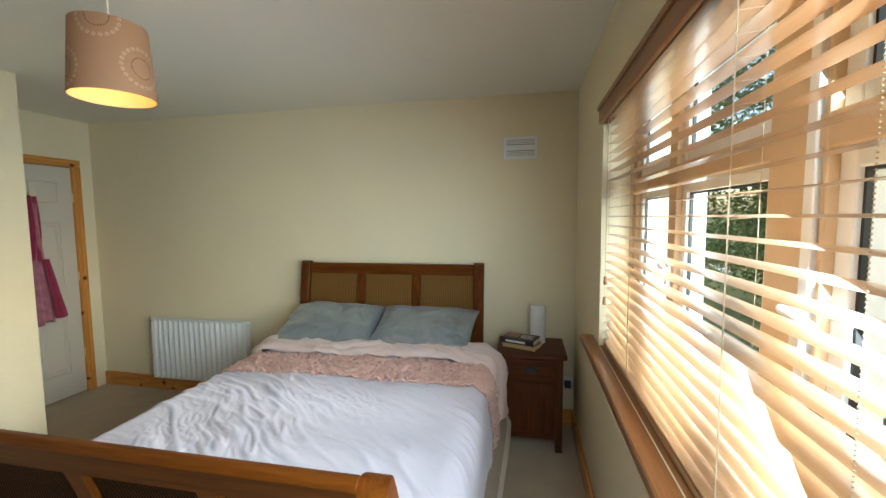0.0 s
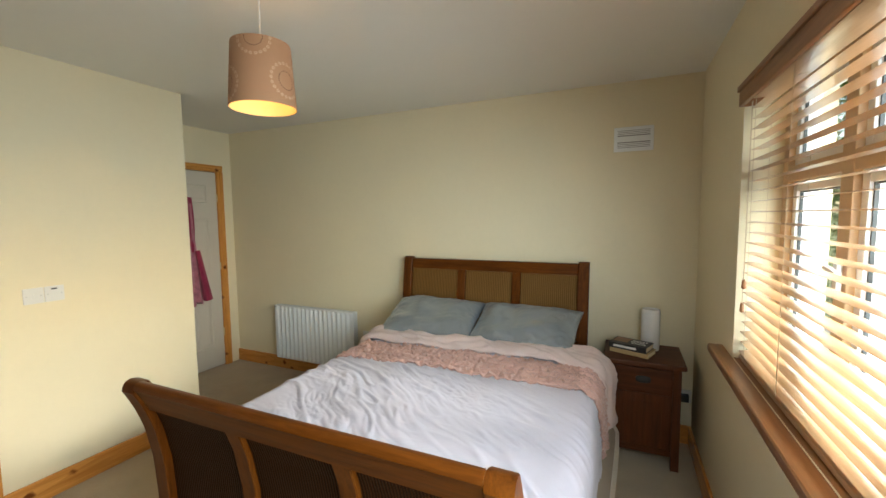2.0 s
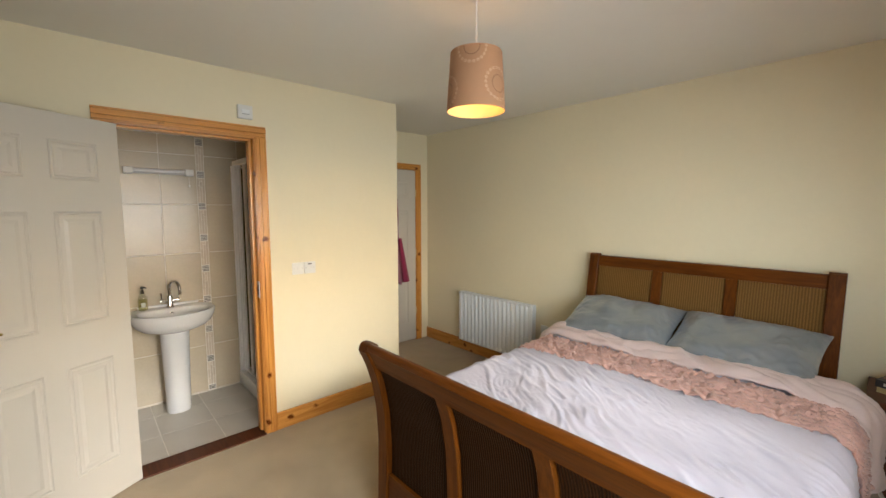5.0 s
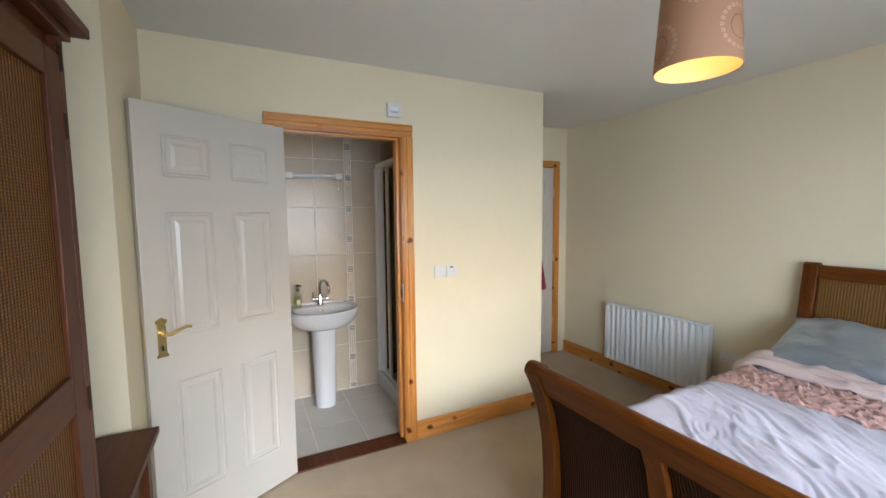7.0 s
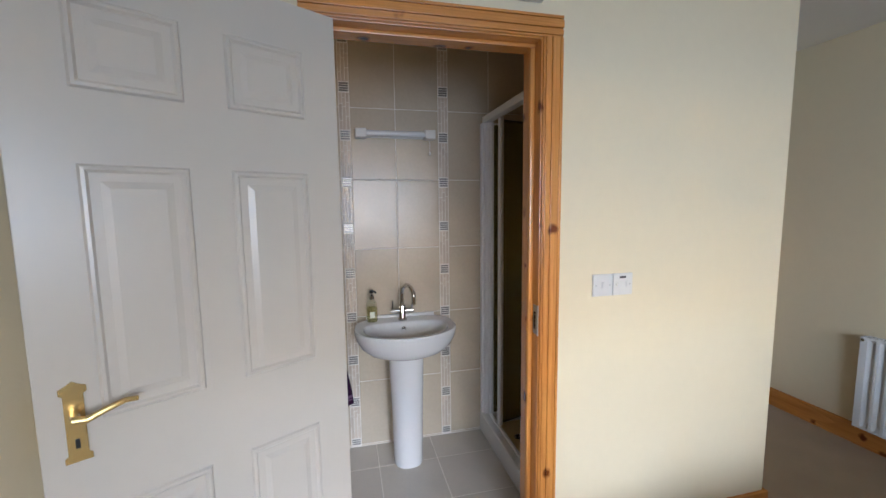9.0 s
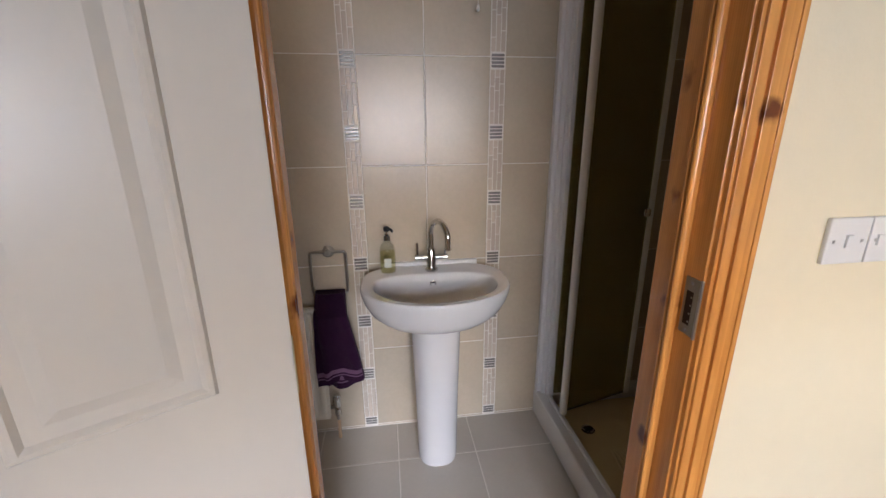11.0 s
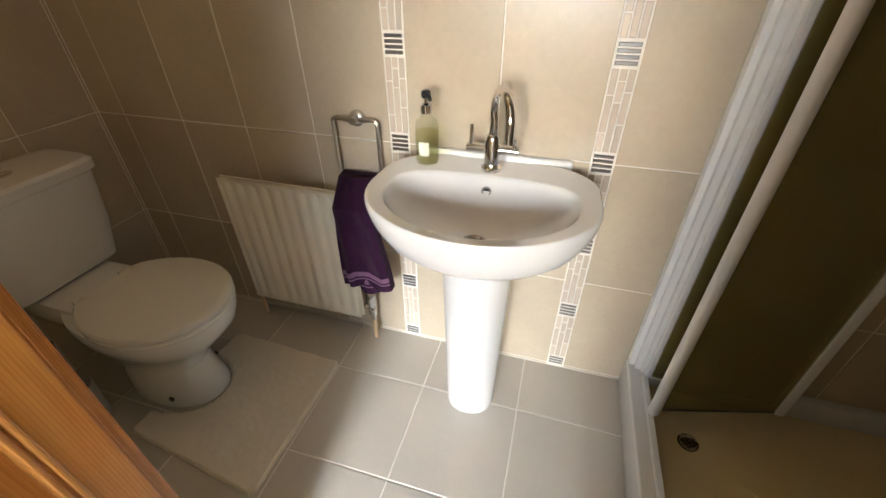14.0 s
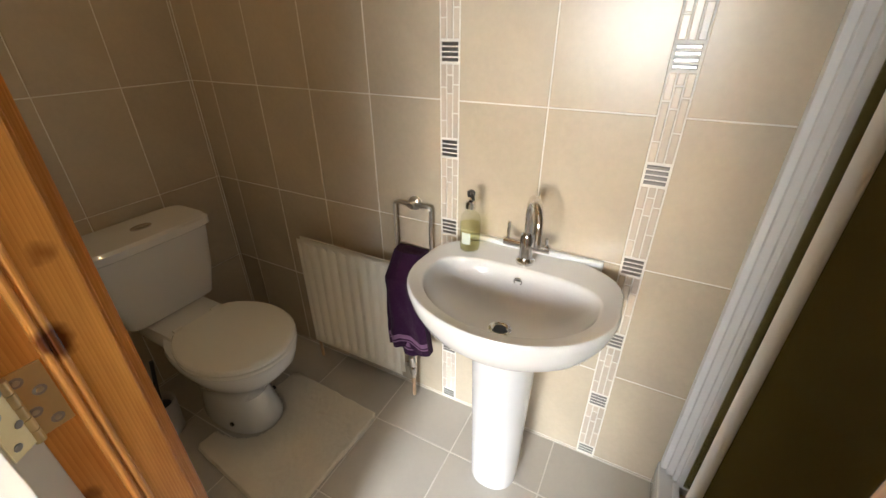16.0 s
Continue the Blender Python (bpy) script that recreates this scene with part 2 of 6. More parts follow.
M_METALBAR = material("dark_metal_mosaic", (0.10, 0.085, 0.075), 0.25, 0.7, vary=0.1, per_piece=0.6)
M_STEELBAR = material("bright_metal_mosaic", (0.26, 0.25, 0.235), 0.30, 1.0, vary=0.06)
M_CHROME = material("chrome", (0.72, 0.71, 0.70), 0.08, 1.0, vary=0.02)
M_SATINSTEEL = material("brushed_steel", (0.55, 0.53, 0.50), 0.28, 1.0, vary=0.06)
M_BRASS = material("polished_brass", (0.70, 0.50, 0.20), 0.25, 0.75, vary=0.08)
M_OLDBRASS = material("dulled_brass", (0.62, 0.50, 0.28), 0.30, 0.70, vary=0.12)
M_TARNISH = material("tarnished_brass", (0.36, 0.33, 0.26), 0.42, 0.8, vary=0.15)
M_BLACK = material("black_plastic", (0.02, 0.02, 0.02), 0.35)
M_IRON = material("dark_iron", (0.035, 0.018, 0.010), 0.6, vary=0.1, spec=0.1)
M_HOLDER = material("pale_grey_plastic", (0.45, 0.42, 0.38), 0.4, vary=0.05)
M_PLUM = material("plum_towelling", (0.033, 0.009, 0.031), 0.95, vary=0.2, scale=30, bump=0.9, bump_scale=300, spec=0.1, sheen=0.06)
M_PLUM_BAND = material("mauve_satin_stripe", (0.17, 0.08, 0.15), 0.4, vary=0.25, scale=60)
M_MAT = material("cream_towelling_mat", (0.80, 0.73, 0.61), 0.98, vary=0.06, scale=20, bump=1.0, bump_scale=380, spec=0.1, sheen=0.3)
M_TRAY = material("cream_shower_tray", (0.72, 0.59, 0.34), 0.25, vary=0.02)
M_GREY = material("grey_plastic", (0.30, 0.29, 0.28), 0.4, vary=0.05)
M_PIPE = material("painted_pipe", (0.60, 0.42, 0.26), 0.4, vary=0.06)
M_LABEL = material("pale_label", (0.72, 0.74, 0.62), 0.5, vary=0.05)
M_PAPER = material("book_pages", (0.62, 0.52, 0.36), 0.9, vary=0.08, scale=40)
M_COVER = material("black_book_cover", (0.025, 0.022, 0.025), 0.4, vary=0.1)
M_COVER_ART = material("russet_cover_art", (0.34, 0.15, 0.07), 0.4, vary=0.5, scale=25)
M_COVER_TAN = material("tan_book_cover", (0.50, 0.36, 0.18), 0.5, vary=0.08)
M_PRINT_WHITE = material("white_print", (0.75, 0.74, 0.72), 0.5)
M_GLASSLAMP = material("white_lamp_glass", (0.72, 0.71, 0.70), 0.25, vary=0.01)
M_GROUND = material("garden_ground", (0.16, 0.19, 0.08), 0.95, vary=0.25, scale=2, bump=0.8, bump_scale=20, spec=0.1)
M_PATIO = material("pale_paving", (0.50, 0.48, 0.44), 0.9, vary=0.08, scale=3)
M_BRICK = material("red_brick", (0.36, 0.17, 0.10), 0.9, vary=0.15, scale=14, bump=0.4, bump_scale=60, per_piece=0.5)
M_LEAF = material("garden_leaves", (0.085, 0.130, 0.022), 0.8, vary=0.35, scale=3, spec=0.08)
M_BARK = material("tree_bark", (0.14, 0.10, 0.07), 0.95, vary=0.2, bump=0.8, bump_scale=30)


def clear_glass(name, color, rough=0.0, haze=0.0, body=(0.34, 0.30, 0.13)):
    m = bpy.data.materials.new(name)
    m.use_nodes = True
    t = m.node_tree
    t.nodes.clear()
    out, see, shine, mix = (t.nodes.new(k) for k in ("ShaderNodeOutputMaterial", "ShaderNodeBsdfTransparent", "ShaderNodeBsdfGlossy", "ShaderNodeMixShader"))
    edge, power, fres = t.nodes.new("ShaderNodeLayerWeight"), t.nodes.new("ShaderNodeMath"), t.nodes.new("ShaderNodeMath")
    edge.inputs[0].default_value = 0.5
    power.operation, power.inputs[1].default_value = "POWER", 5.0
    fres.operation, fres.inputs[1].default_value, fres.inputs[2].default_value = "MULTIPLY_ADD", 0.55, 0.035
    t.links.new(edge.outputs["Facing"], power.inputs[0])
    t.links.new(power.outputs[0], fres.inputs[0])
    see.inputs[0].default_value = (*color, 1)
    shine.inputs[1].default_value = rough
    t.links.new(fres.outputs[0], mix.inputs[0])
    inner = see.outputs[0]
    if haze:
        tint, veil = t.nodes.new("ShaderNodeBsdfDiffuse"), t.nodes.new("ShaderNodeMixShader")
        tint.inputs[0].default_value = (*body, 1)
        veil.inputs[0].default_value = haze
        t.links.new(see.outputs[0], veil.inputs[1])
        t.links.new(tint.outputs[0], veil.inputs[2])
        inner = veil.outputs[0]
    t.links.new(inner, mix.inputs[1])
    t.links.new(shine.outputs[0], mix.inputs[2])
    t.links.new(mix.outputs[0], out.inputs[0])
    return m


M_PANE = clear_glass("window_glass", (0.96, 0.97, 0.96))
M_SHOWER_GLASS = clear_glass("bronze_shower_glass", (0.72, 0.68, 0.45), 0.02, 0.48, body=(0.33, 0.28, 0.105))
M_BOTTLE = clear_glass("clear_bottle", (0.93, 0.94, 0.90))
M_SOAP = clear_glass("yellow_liquid_soap", (0.97, 0.95, 0.76))


def glowing(name, color, strength):
    m = bpy.data.materials.new(name)
    m.use_nodes = True
    b = m.node_tree.nodes["Principled BSDF"]
    b.inputs["Emission Color"].default_value, b.inputs["Emission Strength"].default_value = (*color, 1), strength
    b.inputs["Base Color"].default_value = (*color, 1)
    return m


M_BULB = glowing("lit_bulb", (1.0, 0.70, 0.35), 2.0)


# ---- mesh helpers ----
def box(bm, x0, x1, y0, y1, z0, z1, bevel=0.0, segments=2):
    vs = bmesh.ops.create_cube(bm, size=1.0)["verts"]
    bmesh.ops.scale(bm, vec=(abs(x1 - x0), abs(y1 - y0), abs(z1 - z0)), verts=vs)
    bmesh.ops.translate(bm, vec=((x0 + x1) / 2, (y0 + y1) / 2, (z0 + z1) / 2), verts=vs)
    if bevel:
        edges = list({e for v in vs for e in v.link_edges})
        bmesh.ops.bevel(bm, geom=edges, offset=bevel, segments=segments, affect="EDGES", profile=0.6)
    return bm


def boxes(*rows, bevel=0.0, segments=2):
    bm = bmesh.new()
    for r in rows:
        box(bm, *r, bevel=bevel, segments=segments)
    return bm


def loft(bm, rings, closed=True, cap0=True, cap1=True):
    """Skin over rings of equally many points."""
    made = [[bm.verts.new(p) for p in ring] for ring in rings]
    n = len(made[0])
    for a, b in zip(made, made[1:]):
        for i in range(n if closed else n - 1):
            bm.faces.new((a[i], a[(i + 1) % n], b[(i + 1) % n], b[i]))
    if closed and cap0:
        bm.faces.new(made[0][::-1])
    if closed and cap1:
        bm.faces.new(made[-1])
    return bm


def ring(cx, cy, z, rx, ry, n=32, power=2.0):
    pts = []
    for i in range(n):
        a = 2 * math.pi * i / n
        c, s = math.cos(a), math.sin(a)
        pts.append((cx + rx * math.copysign(abs(c) ** (2 / power), c), cy + ry * math.copysign(abs(s) ** (2 / power), s), z))
    return pts


def lathe(bm, cx, cy, profile, n=32):
    """Profile: (radius, z) rows from below upward."""
    return loft(bm, [ring(cx, cy, z, max(r, 0.0004), max(r, 0.0004), n) for r, z in profile])


def tube(bm, path, r, n=12):
    pts = [Vector(p) for p in path]
    rings, up = [], Vector((0.13, 0.31, 0.94))
    for i, p in enumerate(pts):
        d = (pts[min(i + 1, len(pts) - 1)] - pts[max(i - 1, 0)]).normalized()
        if abs(d.dot(up)) > 0.95:
            up = Vector((0.94, 0.2, 0.1))
        u = (up - d * d.dot(up)).normalized()
        v = d.cross(u)
        rr = r(i / (len(pts) - 1)) if callable(r) else r
        rings.append([p + rr * (math.cos(2 * math.pi * k / n) * u + math.sin(2 * math.pi * k / n) * v) for k in range(n)])
    return loft(bm, rings)


def rod(bm, a, b, r, n=12):
    return tube(bm, [a, Vector(a).lerp(Vector(b), 0.5), b], r, n)


def finish(bm, name, mat, smooth=False):
    """smooth: True, or the angle in degrees past which an edge stays sharp."""
    bmesh.ops.recalc_face_normals(bm, faces=bm.faces)
    me = bpy.data.meshes.new(name)
    bm.to_mesh(me)
    bm.free()
    me.materials.append(mat)
    if smooth:
        me.shade_smooth()
        me.set_sharp_from_angle(angle=radians(35 if smooth is True else smooth))
    return me


def part(name, bm, mat, parent, label="", smooth=False, kind=""):
    ob = new(name, finish(bm, name, mat, smooth))
    ob.parent = parent
    return tagged(ob, label, "", "", kind)


def thing(name, label, category, at=(0, 0, 0), group="", rz=0.0):
    """An empty that carries the parts of a thing, which are given in its own axes."""
    ob = new(name)
    ob.matrix_basis = pose(*at, 0, 0, rz)
    return tagged(ob, label, category, group)


def solo(name, bm, mat, label, category, at=(0, 0, 0), group="", rz=0.0, smooth=False, kind=""):
    ob = new(name, finish(bm, name, mat, smooth))
    ob.matrix_basis = pose(*at, 0, 0, rz)
    return tagged(ob, label, category, group, kind)


def structure(name, bm, mat, label="", smooth=False):
    return tagged(new(name, finish(bm, name, mat, smooth)), label, "", "", "structure")


def piece(name, me, parent, m):
    ob = new(name, me)
    ob.parent, ob.matrix_basis = parent, m
    return ob


# ---- the shell ----
XW, XE, XH, XT = 0.515, -2.856, -3.78, -3.884      # window wall, shower room's partition, hall door's wall, basin wall
YH, YC, YA, YR, YT = 3.131, 2.021, -0.478, -1.06, -0.967  # head wall, outer corner, pier, rear wall, cistern wall
ZC = 2.446
WY0, WY1, WZ0, WZ1 = -0.20, 2.155, 0.925, 2.085    # window opening
structure("floor", boxes((-2.90, XW + 0.3, YR - 0.15, YH + 0.15, -0.12, 0.0), (-3.95, -2.90, 1.97, YH + 0.15, -0.12, 0.0)), M_CARPET, "beige cut-pile bedroom carpet, slightly worn")
structure("ceiling", boxes((-4.05, XW + 0.3, YR - 0.15, YH + 0.15, ZC, ZC + 0.12)), M_CEIL, "plain white painted plaster ceiling")
structure("wall_head", boxes((-4.05, XW + 0.3, YH, YH + 0.15, -0.1, ZC)), M_WALL, "cream painted wall behind the bed")
structure("wall_rear", boxes((-2.245, XW + 0.3, YR - 0.15, YR, -0.1, ZC)), M_WALL, "cream painted rear wall")
structure("wall_window", boxes((XW, XW + 0.3, YR, WY0, -0.1, ZC), (XW, XW + 0.3, WY1, YH, -0.1, ZC), (XW, XW + 0.3, WY0, WY1, -0.1, WZ0), (XW, XW + 0.3, WY0, WY1, WZ1, ZC)), M_WALL, "cream painted wall with a wide window")
structure("wall_hall", boxes((XH - 0.15, XH, YC, 2.175, -0.1, ZC), (XH - 0.15, XH, 2.985, YH, -0.1, ZC), (XH - 0.15, XH, 2.175, 2.985, 2.06, ZC)), M_WALL, "cream painted wall with the room door")
DY0, DY1, DZ = 0.140, 0.866, 2.032                  # clear opening of the shower room's door
structure("wall_partition", boxes((XE - 0.12, XE, YR, DY0 - 0.03, -0.1, ZC), (XE - 0.12, XE, DY1 + 0.03, YC, -0.1, ZC), (XE - 0.12, XE, DY0 - 0.03, DY1 + 0.03, DZ + 0.03, ZC)), M_WALL, "cream painted partition with an open doorway")
structure("wall_return", boxes((-3.95, XE - 0.12, YC - 0.10, YC, -0.1, ZC)), M_WALL, "cream painted short return wall")
structure("wall_pier", boxes((XE, -2.245, YR - 0.15, YA, -0.1, ZC)), M_WALL, "cream painted boxed-out pier behind the open door")
wall_basin = structure("wall_basin", boxes((-4.05, XT - 0.0015, YT - 0.15, YC - 0.10, -0.1, ZC)), M_GROUT, "beige tiled wall behind the basin with pale grout")
wall_cistern = structure("wall_cistern", boxes((XT - 0.0015, XE - 0.12, YT - 0.15, YT - 0.0015, -0.1, ZC)), M_GROUT, "beige tiled wall behind the toilet with pale grout")
wall_shower = structure("wall_shower", boxes((XT - 0.0015, XE - 0.12, YC - 0.1135, YC - 0.10, -0.1, ZC)), M_GROUT, "beige tiled wall at the back of the shower")
floor_tiled = structure("floor_tiled", boxes((XT - 0.008, -2.90, YT - 0.008, YC - 0.10, -0.12, -0.0015)), M_GROUT, "grey-beige square floor tiles with pale grout")


def skirting(name, rows, mat):
    bm = bmesh.new()
    for r in rows:
        box(bm, *r, bevel=0.004)
    return structure(name, bm, mat, "varnished knotty pine skirting board")


SK, ST = 0.125, 0.018
skirting("baseboard_head", [(XH + 0.002, XW - 0.002, YH - ST, YH - 0.001, 0.0, SK)], M_PINE_X)
skirting("baseboard_window", [(XW - ST, XW - 0.001, YR + 0.02, YH - ST - 0.002, 0.0, SK)], M_PINE_Y)
skirting("baseboard_partition", [(XE + 0.001, XE + ST, 0.944, YC + ST, 0.0, SK)], M_PINE_Y)
skirting("baseboard_return", [(XH + 0.02, XE, YC + 0.001, YC + ST, 0.0, SK)], M_PINE_X)
skirting("baseboard_pier", [(-2.244, -2.244 + ST, YR + 0.02, YA, 0.0, SK), (XE + ST + 0.002, -2.244 + ST, YA + 0.001, YA + ST, 0.0, SK)], M_PINE_X)
skirting("baseboard_rear", [(-2.244 + ST, XW - ST - 0.002, YR + 0.001, YR + ST, 0.0, SK)], M_PINE_X)


def architrave(name, label, x, side, y0, y1, ztop, width):
    """Moulded door surround on the plane x, two uprights and a head; y0, y1, ztop are its inner edges."""
    posts, head = bmesh.new(), bmesh.new()
    for t0, t1, d in ((0.0, 0.10, 0.012), (0.10, 0.35, 0.017), (0.35, 0.42, 0.013), (0.42, 0.80, 0.020), (0.80, 0.86, 0.014), (0.86, 1.0, 0.018)):
        a, b = t0 * width, t1 * width
        xs = (x + 0.0005 * side, x + side * d)
        box(posts, min(xs), max(xs), y0 - b, y0 - a, 0.0, ztop, bevel=0.0012)
        box(posts, min(xs), max(xs), y1 + a, y1 + b, 0.0, ztop, bevel=0.0012)
        box(head, min(xs), max(xs), y0 - width, y1 + width, ztop + a + 0.001, ztop + b, bevel=0.0012)
    structure(name, posts, M_PINE_Z, label)
    structure(name + "_head", head, M_PINE_Y, label)


posts, head = bmesh.new(), bmesh.new()
# lining, stops and the twin bead beside each stop
for y, s in ((DY0, 1), (DY1, -1)):
    box(posts, XE - 0.122, XE + 0.002, y - 0.03 * s, y, 0.0, DZ, bevel=0.002)
    box(posts, XE - 0.114, XE - 0.044, y + 0.0005 * s, y + 0.014 * s, 0.0, DZ - 0.014, bevel=0.003)
    for bx in (0.0495, 0.0605):
        rod(posts, (XE - bx, y + 0.0135 * s, 0.0), (XE - bx, y + 0.0135 * s, DZ - 0.0145), 0.0048, 12)
box(head, XE - 0.122, XE + 0.002, DY0 - 0.03, DY1 + 0.03, DZ + 0.0005, DZ + 0.03, bevel=0.002)
box(head, XE - 0.114, XE - 0.044, DY0 + 0.0005, DY1 - 0.0005, DZ - 0.0135, DZ, bevel=0.003)
shower_frame = structure("door_frame_1", posts, M_PINE_Z, "varnished knotty pine door lining")
structure("door_frame_1_head", head, M_PINE_Y, "varnished pine head of the door lining")
architrave("trim_1", "moulded varnished pine architrave with dark knots", XE, 1, DY0 - 0.005, DY1 + 0.005, DZ + 0.005, 0.072)
architrave("trim_2", "moulded varnished pine architrave in the shower room", XE - 0.12, -1, DY0 - 0.005, DY1 + 0.005, DZ + 0.005, 0.06)
structure("threshold", boxes((XE - 0.12, XE + 0.025, DY0, DY1, -0.01, 0.010), bevel=0.004), M_DARK_X, "dark wooden threshold strip")
HY0, HY1, HZ = 2.205, 2.955, 2.030
bm = bmesh.new()
box(bm, XH - 0.12, XH + 0.002, HY0 - 0.03, HY0, 0.0, HZ + 0.03)
box(bm, XH - 0.12, XH + 0.002, HY1, HY1 + 0.03, 0.0, HZ + 0.03)
box(bm, XH - 0.12, XH + 0.002, HY0, HY1, HZ, HZ + 0.03)
structure("door_frame_2", bm, M_PINE_Z, "varnished pine door lining")
architrave("trim_3", "varnished pine architrave of the room door", XH, 1, HY0 - 0.003, HY1 + 0.003, HZ + 0.003, 0.062)
structure("backdrop_hall", boxes((-4.02, -3.97, 2.02, 3.13, -0.1, ZC)), M_WALL, "wall closing the hall behind the door")

# ---- window and blind ----
win = tagged(new("window_1"), "wide window with tan frame, white casements and clear panes", "", "", "structure")
FX0, FX1 = 0.655, 0.725
bm = bmesh.new()
box(bm, FX0, FX1, WY0, WY1, WZ0, WZ0 + 0.055, bevel=0.004)
box(bm, FX0, FX1, WY0, WY1, WZ1 - 0.055, WZ1, bevel=0.004)
for y0, y1 in ((WY0, WY0 + 0.055), (0.896, 0.908), (0.946, 1.065), (1.595, 1.67), (WY1 - 0.055, WY1)):
    box(bm, FX0 + 0.001, FX1 - 0.001, y0, y1, WZ0 + 0.05, WZ1 - 0.05, bevel=0.004)
box(bm, FX0 + 0.002, FX1 - 0.002, WY0 + 0.05, WY1 - 0.05, 1.675, 1.735, bevel=0.004)
part("window_frame", bm, M_FRAME, win, "tan window frame with mullions and transom")
part("coupling_strip", boxes((FX0 - 0.003, FX1 - 0.004, 0.919, 0.9455, WZ0 + 0.05, WZ1 - 0.05), bevel=0.003), M_UPVC, win, "white strip joining two frames")
part("joint", boxes((FX0 + 0.012, FX1 - 0.004, 0.9085, 0.9185, WZ0 + 0.05, WZ1 - 0.05)), M_BLACK, win, "dark rubber joint")
LIGHTS = [(y0, y1, z0, z1) for y0, y1 in ((WY0 + 0.055, 0.896), (1.065, 1.595), (1.67, WY1 - 0.055)) for z0, z1 in ((WZ0 + 0.055, 1.675), (1.735, WZ1 - 0.055))]
for y0, y1, z0, z1 in LIGHTS:
    bm = bmesh.new()
    w = 0.038
    box(bm, FX0 + 0.02, FX1 + 0.012, y0, y0 + w, z0, z1, bevel=0.004)
    box(bm, FX0 + 0.02, FX1 + 0.012, y1 - w, y1, z0, z1, bevel=0.004)
    box(bm, FX0 + 0.021, FX1 + 0.011, y0 + w, y1 - w, z0, z0 + w, bevel=0.004)
    box(bm, FX0 + 0.021, FX1 + 0.011, y0 + w, y1 - w, z1 - w, z1, bevel=0.004)
    sash = part("casement", bm, M_UPVC, win, "white plastic casement")
    gasket = bmesh.new()
    for a in ((y0 + w, y0 + w + 0.006, z0 + w, z1 - w), (y1 - w - 0.006, y1 - w, z0 + w, z1 - w), (y0 + w + 0.006, y1 - w - 0.006, z0 + w, z0 + w + 0.006), (y0 + w + 0.006, y1 - w - 0.006, z1 - w - 0.006, z1 - w)):
        box(gasket, FX0 + 0.03, FX0 + 0.04, *a)
    part("gasket", gasket, M_BLACK, sash, "black rubber gasket")
    pane = part("pane", boxes((FX0 + 0.045, FX0 + 0.049, y0 + w, y1 - w, z0 + w, z1 - w)), M_PANE, sash, "clear glass pane")
    pane.visible_shadow = False
for y, z in ((0.93, 1.36), (1.63, 1.36)):
    bm = bmesh.new()
    box(bm, FX0 - 0.014, FX0 + 0.001, y - 0.015, y + 0.015, z - 0.05, z + 0.05, bevel=0.005)
    tube(bm, [(FX0 - 0.012, y, z + 0.02), (FX0 - 0.035, y, z + 0.03), (FX0 - 0.042, y - 0.03, z + 0.03), (FX0 - 0.044, y - 0.10, z + 0.02)], 0.009, 8)
    part("window_handle", bm, M_UPVC, win, "white cranked window handle", smooth=True)
bm = bmesh.new()
box(bm, XW - 0.062, XW + 0.005, WY0 - 0.19, WY1 + 0.20, 0.885, 0.925, bevel=0.012, segments=3)
box(bm, XW - 0.034, XW - 0.0005, WY0 - 0.16, WY1 + 0.17, 0.862, 0.886, bevel=0.006)
box(bm, XW + 0.004, FX0 + 0.01, WY0, WY1, 0.890, 0.9255)
structure("window_sill", bm, M_SILL, "brown varnished wooden window sill with a moulded nose", smooth=True)

blind = thing("venetian_blind", "wooden venetian blind with open honey-brown slats in the window", "blind")
BX, BY0, BY1 = 0.560, WY0 + 0.015, WY1 - 0.015
bm = bmesh.new()
box(bm, XW - 0.022, XW - 0.006, WY0 - 0.01, WY1 - 0.005, 1.995, 2.075, bevel=0.004)
box(bm, XW - 0.030, XW - 0.0215, WY0 - 0.01, WY1 - 0.005, 2.055, 2.077, bevel=0.003)
box(bm, XW - 0.006, BX + 0.03, WY1 - 0.02, WY1 - 0.005, 1.995, 2.075, bevel=0.002)
part("pelmet", bm, M_SILL, blind, "brown moulded wooden pelmet")
part("headrail", boxes((BX - 0.025, BX + 0.025, BY0, BY1 - 0.02, 2.02, 2.065)), M_SLAT, blind)
slat = bmesh.new()
SW = 0.050
prof = [(-SW / 2, 0.0), (-SW / 4, 0.0022), (0, 0.003), (SW / 4, 0.0022), (SW / 2, 0.0), (SW / 4, -0.0008), (0, 0.0), (-SW / 4, -0.0008)]
loft(slat, [[(x, y, z) for x, z in prof] for y in (BY0 + 0.002, BY0 + 0.8, BY1 - 0.8, BY1 - 0.002)])
slat_mesh = finish(slat, "slat", M_SLAT, True)
NS = 25
for i in range(NS):
    z = 1.985 - i * (1.985 - 0.965) / (NS - 1)
    s = piece("slat", slat_mesh, blind, pose(BX, 0, z, 0, -4 + random.uniform(-0.8, 0.8), random.uniform(-0.10, 0.10)))
part("bottom_rail", boxes((BX - 0.026, BX + 0.026, BY0, BY1, 0.930, 0.948), bevel=0.004), M_SLAT, blind)
